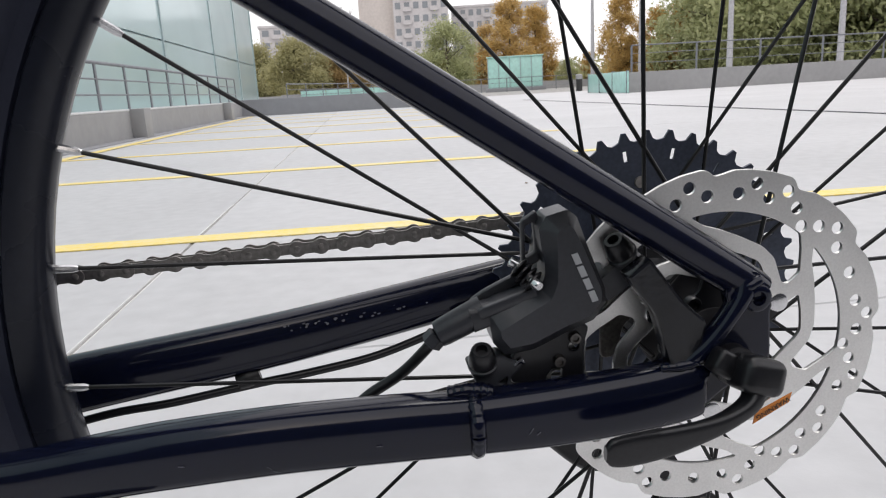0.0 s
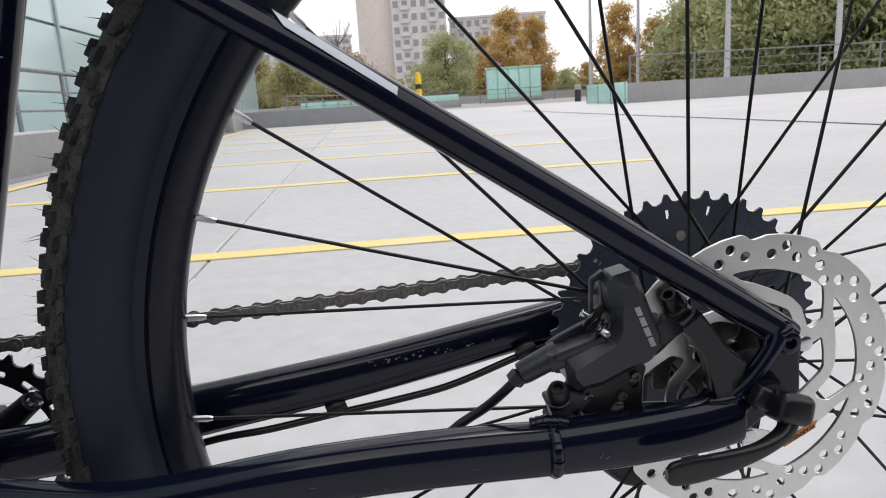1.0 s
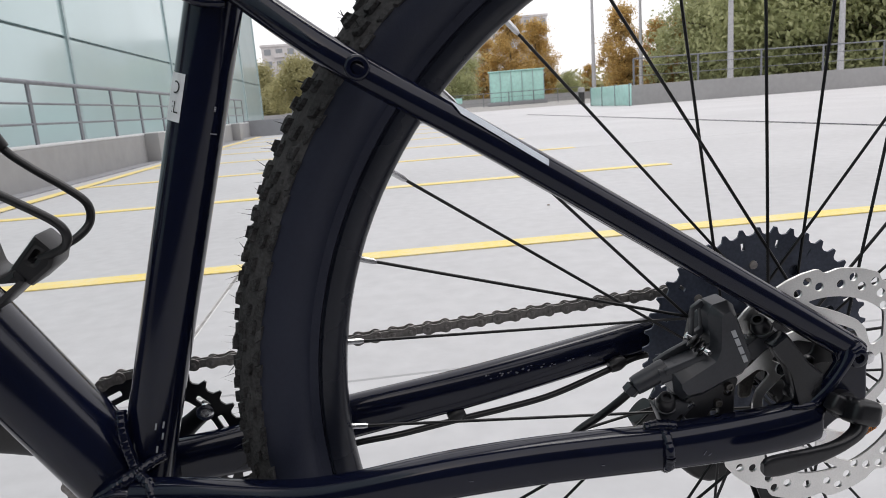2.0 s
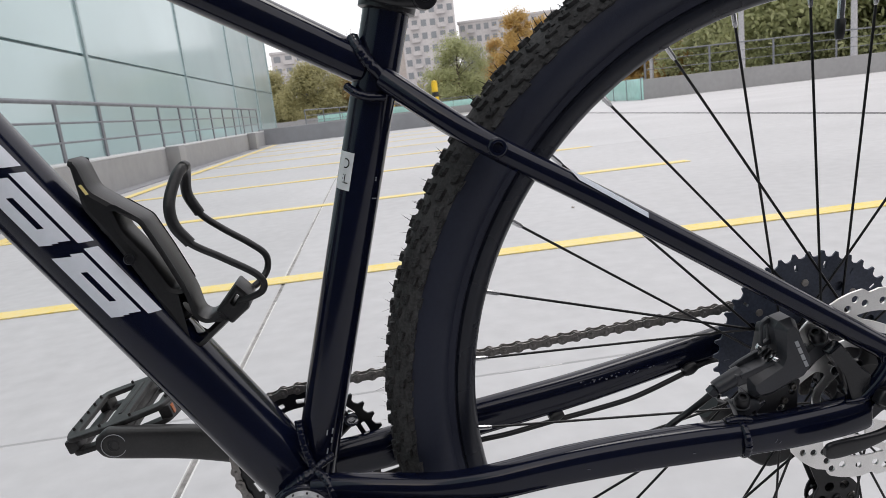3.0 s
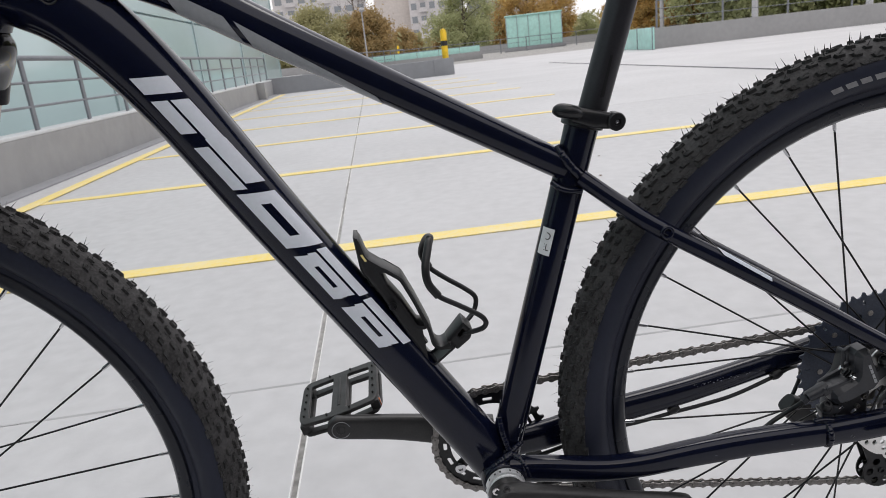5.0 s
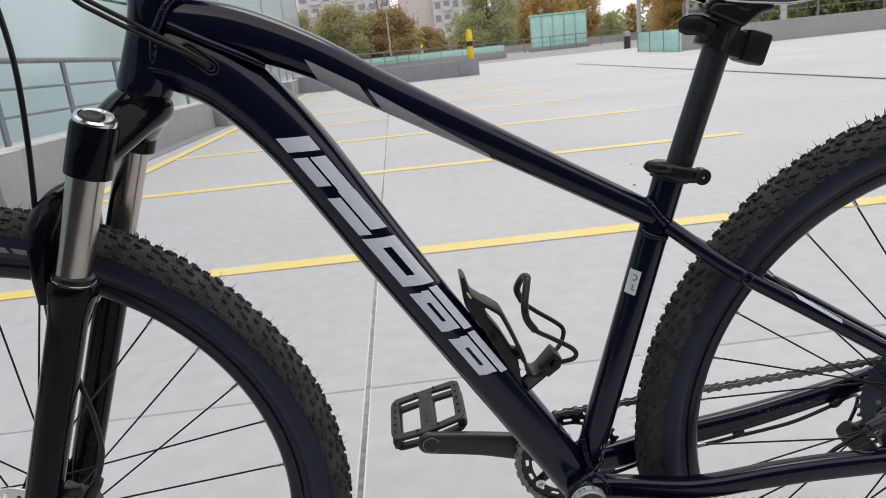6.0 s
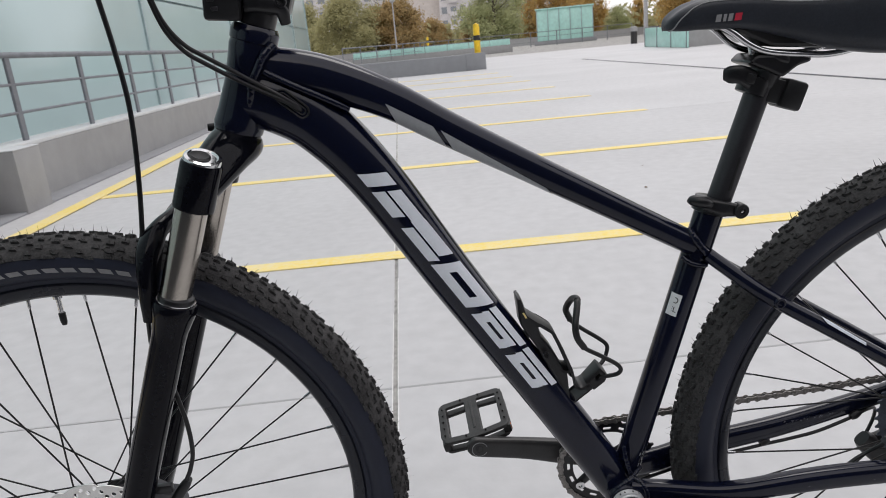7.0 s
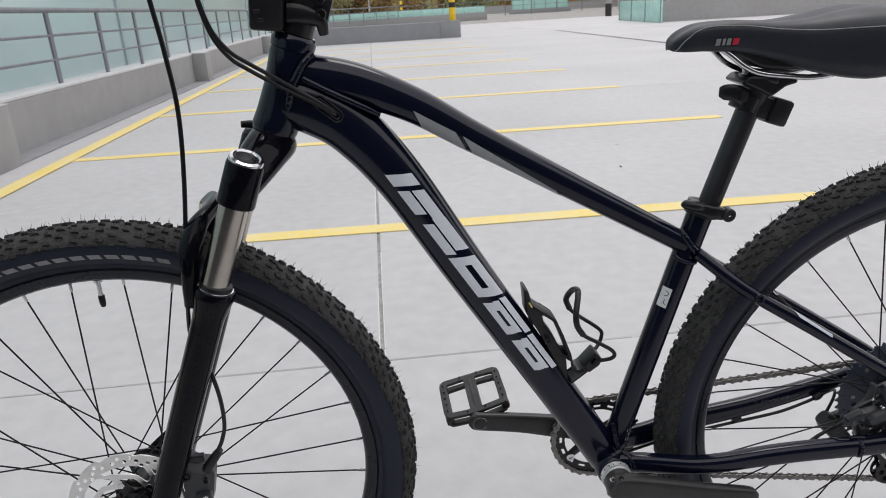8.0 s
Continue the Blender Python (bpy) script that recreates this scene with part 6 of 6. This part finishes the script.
part("buckle", box((0.010, 0.003, 0.010), (-0.2935, -0.0165, 0.8255), 0.001, pose(0, 0, 0, 0, 19, 0)), PLASTIC, light)
ST2 = [(-0.3243, 0, 0.665, 0.0136), (-0.2672, 0, 0.84, 0.0136)]
side_patch(spline(ST2, 6), [(-0.3120, 0.7060), (-0.3010, 0.7420), (-0.2985, 0.7425), (-0.3080, 0.7060)], 2.0, PLASTIC, "print_bar", seat_post, n=4)


# ---- dry leaf fragments on the deck ----
rnd = random.Random(31)
for x, y in ((0.852, 3.648), (0.661, 3.025)):
    a0, s0 = rnd.uniform(0, 360), rnd.uniform(0.008, 0.015)
    bm = bmesh.new()
    ring = [bm.verts.new((s0 * math.cos(t) * (1.5 if k % 2 else 1.0), s0 * 0.6 * math.sin(t), 0.001 + 0.004 * rnd.random())) for k, t in enumerate(2 * math.pi * i / 7 for i in range(7))]
    bm.faces.new(ring)
    bmesh.ops.solidify(bm, geom=bm.faces[:], thickness=0.0006)
    tagged(new("dry_leaf", mesh_of("dry_leaf", bm, BROWN)), "small curled brown leaf fragment on the concrete", "leaf", "leaf fragments").matrix_basis = pose(x, y, 0.0012, 0, 0, a0)


# ---- beyond the deck ----
def at_bearing(az, r):
    return (-0.4 + r * math.sin(radians(az)), -0.5 + r * math.cos(radians(az)))


bollard = thing("bollard", "yellow bollard with a black band on the low wall", "bollard")
bx, by = 1.82, 21.68
part("post", lathe([(0, 0.10), (0.78, 0.10), (0.86, 0.075), (0.89, 0.0)], (bx, by, 0.505), (bx, by, 2), 20), BLACKYELLOW, bollard)
part("band", lathe([(0, 0.1025), (0.15, 0.1025)], (bx, by, 0.88), (bx, by, 2), 20), BLACKBAND, bollard)
tagged(new("wall_beyond", mesh_of("wall_beyond", box((9.0, 0.4, 0.76), (-2.0, 62.0, 0.36), 0.01), LIGHTWALL)), "pale low wall beyond the end of the bays", "wall", kind="structure")
far_bollard = thing("bollard", "small yellow bollard with a black band on a far wall", "bollard")
part("post", lathe([(0, 0.10), (0.70, 0.10), (0.78, 0.07), (0.80, 0.0)], (2.0, 62.0, 0.738), (2.0, 62.0, 2), 16), BLACKYELLOW, far_bollard)
part("band", lathe([(0, 0.103), (0.16, 0.103)], (2.0, 62.0, 1.08), (2.0, 62.0, 2), 16), BLACKBAND, far_bollard)
balustrade = thing("glass_balustrade", "low pale teal glass balustrade on a kerb", "balustrade", m=pose(-3.2, 39.5, 0, 0, 0, 25))
part("kerb", box((10.6, 0.3, 0.46), (5.3, 0, 0.22), 0.01), LIGHTWALL, balustrade)
for k in range(7):
    part("glass_panel", box((1.46, 0.03, 0.36), (0.78 + 1.5 * k, 0, 0.62), 0.004), TEAL, balustrade)
part("handrail", box((10.6, 0.05, 0.04), (5.3, 0, 0.82), 0.006), RAIL, balustrade)
small = thing("marker_post", "small black and pale marker post on the deck", "bollard")
mx, my = 11.2, 35.0
part("post", lathe([(0, 0.16), (0.62, 0.16), (0.66, 0.1)], (mx, my, 0), (mx, my, 2), 16), BLACKBAND, small)
part("cap", lathe([(0, 0.17), (0.2, 0.17), (0.24, 0.1)], (mx, my, 0.6), (mx, my, 2), 16), LIGHTWALL, small)

side_screen = thing("glass_screen", "low translucent teal glass screen on the deck", "screen")
part("panel", box((0.06, 5.4, 0.72), (0, 2.7, 0.37), 0.01), TEAL, side_screen)
for y in (0.05, 1.8, 3.6, 5.35):
    part("post", box((0.09, 0.06, 0.76), (0, y, 0.38), 0.005), RAIL, side_screen)
side_screen.matrix_basis = pose(9.02, 22.9, 0, 0, 0, -4.5)


def shelter():
    cx, cy = at_bearing(13.0, 60)
    m = pose(cx, cy, 0.0, 0, 0, -12)
    ob = thing("glass_shelter", "translucent teal glass stair shelter behind a railing", "shelter", m=m)
    for k in range(5):
        part("glass_panel", box((0.84, 0.05, 2.5), (-1.8 + 0.9 * k, 0, 1.5), 0.01), TEAL, ob)
    part("side_panel", box((0.05, 2.4, 2.5), (-2.26, 1.2, 1.5), 0.01), TEAL, ob)
    part("side_panel", box((0.05, 2.4, 2.5), (2.26, 1.2, 1.5), 0.01), TEAL, ob)
    part("back_panel", box((4.5, 0.05, 2.5), (0, 2.4, 1.5), 0.01), TEAL, ob)
    part("roof", box((4.7, 2.7, 0.1), (0, 1.2, 2.8), 0.02), TEAL, ob)
    for k in range(6):
        part("post", box((0.06, 0.08, 2.6), (-2.25 + 0.9 * k, -0.02, 1.45), 0.005), MULLION, ob)
    part("plinth", box((5.0, 3.0, 0.3), (0, 1.2, 0.15), 0.01), GREYWALL, ob)


shelter()
railing("railing_far", 1.0, 52, 18.0, 56, 0.0, 1.05, 2.2, "grey steel railing at the far side of the deck", (0.33, 0.66))
railing("railing_back", -3.0, 30, 1.6, 44, 0.35, 1.05, 2.0, "grey steel railing beyond the low wall", (0.33, 0.66))
tagged(new("wall_back", mesh_of("wall_back", box((70, 0.4, 0.7), (22, 66, 0.33), 0.01), LIGHTWALL)), "pale low wall along the far edge of the deck", "wall", kind="structure")


def lamp(az, r, h):
    x, y = at_bearing(az, r)
    ob = thing("street_lamp", "tall grey steel lamp post beyond the deck", "street lamp", "lamp posts", m=pose(x, y, 0))
    part("pole", lathe([(0, 0.16), (h * 0.5, 0.12), (h, 0.07)], (0, 0, 0), (0, 0, 1), 14), POLE, ob)
    part("arm", lathe([(0, 0.05), (1.6, 0.04)], (0, 0, h - 0.1), (-1, 0, h + 0.1), 10), POLE, ob)
    part("head", box((0.7, 0.3, 0.14), (-1.8, 0, h + 0.22), 0.04), POLE, ob)


for az, r, h in ((29.0, 40, 10), (36.1, 40, 10), (19.05, 52, 9), (22.6, 56, 10)):
    lamp(az, r, h)


def globe_lamp(az, r, h):
    x, y = at_bearing(az, r)
    ob = thing("street_lamp", "slim grey post with a small round lamp head", "street lamp", "lamp posts", m=pose(x, y, 0))
    part("pole", lathe([(0, 0.09), (h * 0.2, 0.06), (h, 0.045)], (0, 0, 0), (0, 0, 1), 12), POLE, ob)
    part("globe", lathe([(0.0, 0.05), (0.08, 0.17), (0.20, 0.22), (0.32, 0.17), (0.40, 0.0)], (0, 0, h), (0, 0, h + 1), 16), POLE, ob)


globe_lamp(-0.3, 60, 4.4)


def building(name, az0, az1, r, height, floors, columns, mat, label, depth=14, balconies=False):
    a, b = Vector((*at_bearing(az0 - 0.5, r), 0)), Vector((*at_bearing(az1 - 0.5, r), 0))
    w = (b - a).length
    ang = math.degrees(math.atan2((b - a).y, (b - a).x))
    ob = thing(name, label, "building", m=pose(a.x, a.y, -8, 0, 0, ang))
    part("wall", box((w, depth, height + 8), (w / 2, depth / 2, (height + 8) / 2)), mat, ob)
    part("roof", box((w + 0.6, depth + 0.6, 0.5), (w / 2, depth / 2, height + 8.25)), mat, ob)
    if columns:
        fh, cw = (height + 8) / floors, w / columns
        pane = mesh_of("window", box((cw * 0.58, 0.3, fh * 0.5), (0, 0, 0)), PANE)
        slab = mesh_of("balcony", box((cw * 0.92, 1.0, fh * 0.34), (0, 0, 0)), BLOCK)
        for i in range(columns):
            for j in range(floors):
                x, z = (i + 0.5) * cw, (j + 0.55) * fh
                if balconies and i % 3 == 1:
                    part("balcony", slab, BLOCK, ob, m=pose(x, -0.5, z - fh * 0.3))
                part("window", pane, PANE, ob, m=pose(x, 0.1, z))
    return ob


building("apartment_block", -6.4, 0.7, 170, 16.2, 9, 8, BLOCK, "pale apartment block with rows of windows behind trees", balconies=True)
building("tower_block", 1.3, 4.02, 170, 60, 20, 0, TOWER, "beige blank-sided residential tower")
building("apartment_tower", 4.0, 8.3, 168, 44, 18, 6, BLOCK, "pale residential tower with balconies and dark windows", balconies=True)
building("apartment_block", 8.5, 16.0, 178, 19.5, 10, 12, BLOCK, "pale apartment block with rows of windows", balconies=True)


def tree(name, height, width, leaf, label, seed, leaves=20000, size=0.14, low=0.12, where=(0, 0)):
    """A forked trunk with limbs, and a crown of many small leaves in uneven clumps."""
    rnd = random.Random(seed)
    ob = thing(name, label, "tree", m=pose(where[0], where[1], 0))
    part("trunk", tube([(0, 0, -0.2, width * 0.035), (0.1, 0.05, height * 0.3, width * 0.028), (0.0, 0.1, height * 0.6, width * 0.016), (0.1, 0, height * 0.9, 0.02)], 5, 10), BARK, ob)
    bm = bmesh.new()
    clumps = []
    for k in range(64):
        z = rnd.uniform(low, 0.97)
        rr = width * 0.5 * max(0.12, 1 - abs(z - 0.42) ** 1.7 * 2.0) * math.sqrt(rnd.uniform(0.02, 1.0))
        t = rnd.uniform(0, 2 * math.pi)
        c = Vector((rr * math.cos(t), rr * math.sin(t), z * height))
        clumps.append((c, rnd.uniform(0.07, 0.17) * width))
        if k % 5 == 0:
            sweep(bm, [np.array((0.05, 0.05, max(0.15, z - 0.22) * height, 0.06)), np.array((*(c * 0.55 + Vector((0, 0, 0.35 * z * height))), 0.04)), np.array((*c, 0.015))], 6, True, (0.3, 0.5, 0.8))
    part("limb", bm, BARK, ob)
    verts, faces = [], []
    for _ in range(leaves):
        c, cr = rnd.choice(clumps)
        p = c + Vector((rnd.gauss(0, 1), rnd.gauss(0, 1), rnd.gauss(0, 0.85))) * (cr * 0.58)
        if p.z < 0.1:
            continue
        a = Vector((rnd.gauss(0, 1), rnd.gauss(0, 1), rnd.gauss(0, 1))).normalized() * size * rnd.uniform(0.6, 1.3)
        b = a.orthogonal().normalized() * size * rnd.uniform(0.35, 0.6)
        i0 = len(verts)
        verts += [p - a, p + b, p + a, p - b]
        faces.append((i0, i0 + 1, i0 + 2, i0 + 3))
    me = bpy.data.meshes.new("crown")
    me.from_pydata(verts, [], faces)
    me.materials.append(leaf)
    part("crown", me, leaf, ob)
    return ob


def grove(base, spots):
    for az, r, s in spots:
        x, y = at_bearing(az, r)
        copy_thing(base, pose(x, y, 0, 0, 0, (az * 37) % 360) @ Matrix.Scale(s, 4))


def planted(az, r):
    return at_bearing(az, r)


willow = tree("tree", 5.6, 6.5, OLIVE, "olive green bushy tree beyond the deck", 11, low=0.05, where=planted(-4.2, 72))
grove(willow, ((-1.6, 76, 0.85), (-7.5, 78, 1.0)))
rust = tree("tree", 5.2, 6.0, RUST, "rust brown autumn tree beyond the deck", 12, low=0.05, where=planted(-0.2, 74))
grove(rust, ((6.6, 82, 0.75), (2.9, 90, 0.7)))
green = tree("tree", 7.0, 7.0, GREEN, "green leafy tree beyond the far parapet", 13, low=0.04, where=planted(7.6, 76))
grove(green, ((29.5, 58, 1.45), (33.0, 52, 1.55), (36.5, 55, 1.5), (40.5, 50, 1.6), (27.2, 66, 1.3), (44.0, 52, 1.6), (31.0, 70, 1.75), (38.5, 66, 1.75), (17.0, 84, 0.42), (48, 55, 1.3)))
gold = tree("tree", 9.5, 5.0, GOLD, "golden autumn tree beyond the deck", 14, low=0.05, where=planted(12.6, 80))
grove(gold, ((14.6, 86, 0.95), (21.2, 70, 0.85), (23.8, 74, 0.72), (25.6, 66, 0.7), (34.5, 60, 1.0), (18.6, 90, 0.4), (30.6, 62, 1.0), (10.8, 88, 0.8)))

def bare_tree(az, r, height):
    """A leafless tree: a tapered trunk that forks into limbs and thin twigs."""
    rnd = random.Random(17)
    x, y = at_bearing(az, r)
    ob = thing("bare_tree", "leafless grey tree in front of the far houses", "tree", m=pose(x, y, 0))
    part("trunk", tube([(0, 0, -0.2, 0.22), (0.1, 0.0, height * 0.35, 0.16), (-0.1, 0.1, height * 0.7, 0.08), (0.0, 0.0, height, 0.02)], 5, 10), BARK, ob)
    for k in range(16):
        z0 = height * rnd.uniform(0.25, 0.75)
        t = rnd.uniform(0, 2 * math.pi)
        reach = rnd.uniform(0.12, 0.24) * height
        tip = Vector((reach * math.cos(t), reach * math.sin(t), z0 + rnd.uniform(0.15, 0.30) * height))
        bm = sweep(bmesh.new(), [np.array((0, 0, z0, 0.07)), np.array((tip.x * 0.5, tip.y * 0.5, z0 + (tip.z - z0) * 0.4, 0.05)), np.array((*tip, 0.02))], 6, True, (0.3, 0.5, 0.8))
        for _ in range(5):
            f0 = rnd.uniform(0.4, 0.95)
            a = Vector((tip.x * f0, tip.y * f0, z0 + (tip.z - z0) * f0))
            b = a + Vector((rnd.gauss(0, 0.4), rnd.gauss(0, 0.4), rnd.uniform(0.5, 1.6)))
            sweep(bm, [np.array((*a, 0.03)), np.array((*(a.lerp(b, 0.5) + Vector((0.1, 0, 0))), 0.022)), np.array((*b, 0.01))], 5, True, (0.3, 0.5, 0.8))
        part("limb", bm, BARK, ob)


bare_tree(-0.8, 120, 14.5)

hedge_v, hedge_f = [], []
rnd = random.Random(21)
for _ in range(9000):
    az = rnd.uniform(-9, 50)
    r = rnd.uniform(88, 100)
    x, y = at_bearing(az, r)
    p = Vector((x, y, abs(rnd.gauss(0, 1.3)) + 0.1))
    a = Vector((rnd.gauss(0, 1), rnd.gauss(0, 1), rnd.gauss(0, 1))).normalized() * 0.5
    b = a.orthogonal().normalized() * 0.28
    i0 = len(hedge_v)
    hedge_v += [p - a, p + b, p + a, p - b]
    hedge_f.append((i0, i0 + 1, i0 + 2, i0 + 3))
me = bpy.data.meshes.new("undergrowth")
me.from_pydata(hedge_v, [], hedge_f)
me.materials.append(OLIVE)
tagged(new("undergrowth", me), "olive and brown undergrowth along the far edge", "shrubs", kind="stuff")
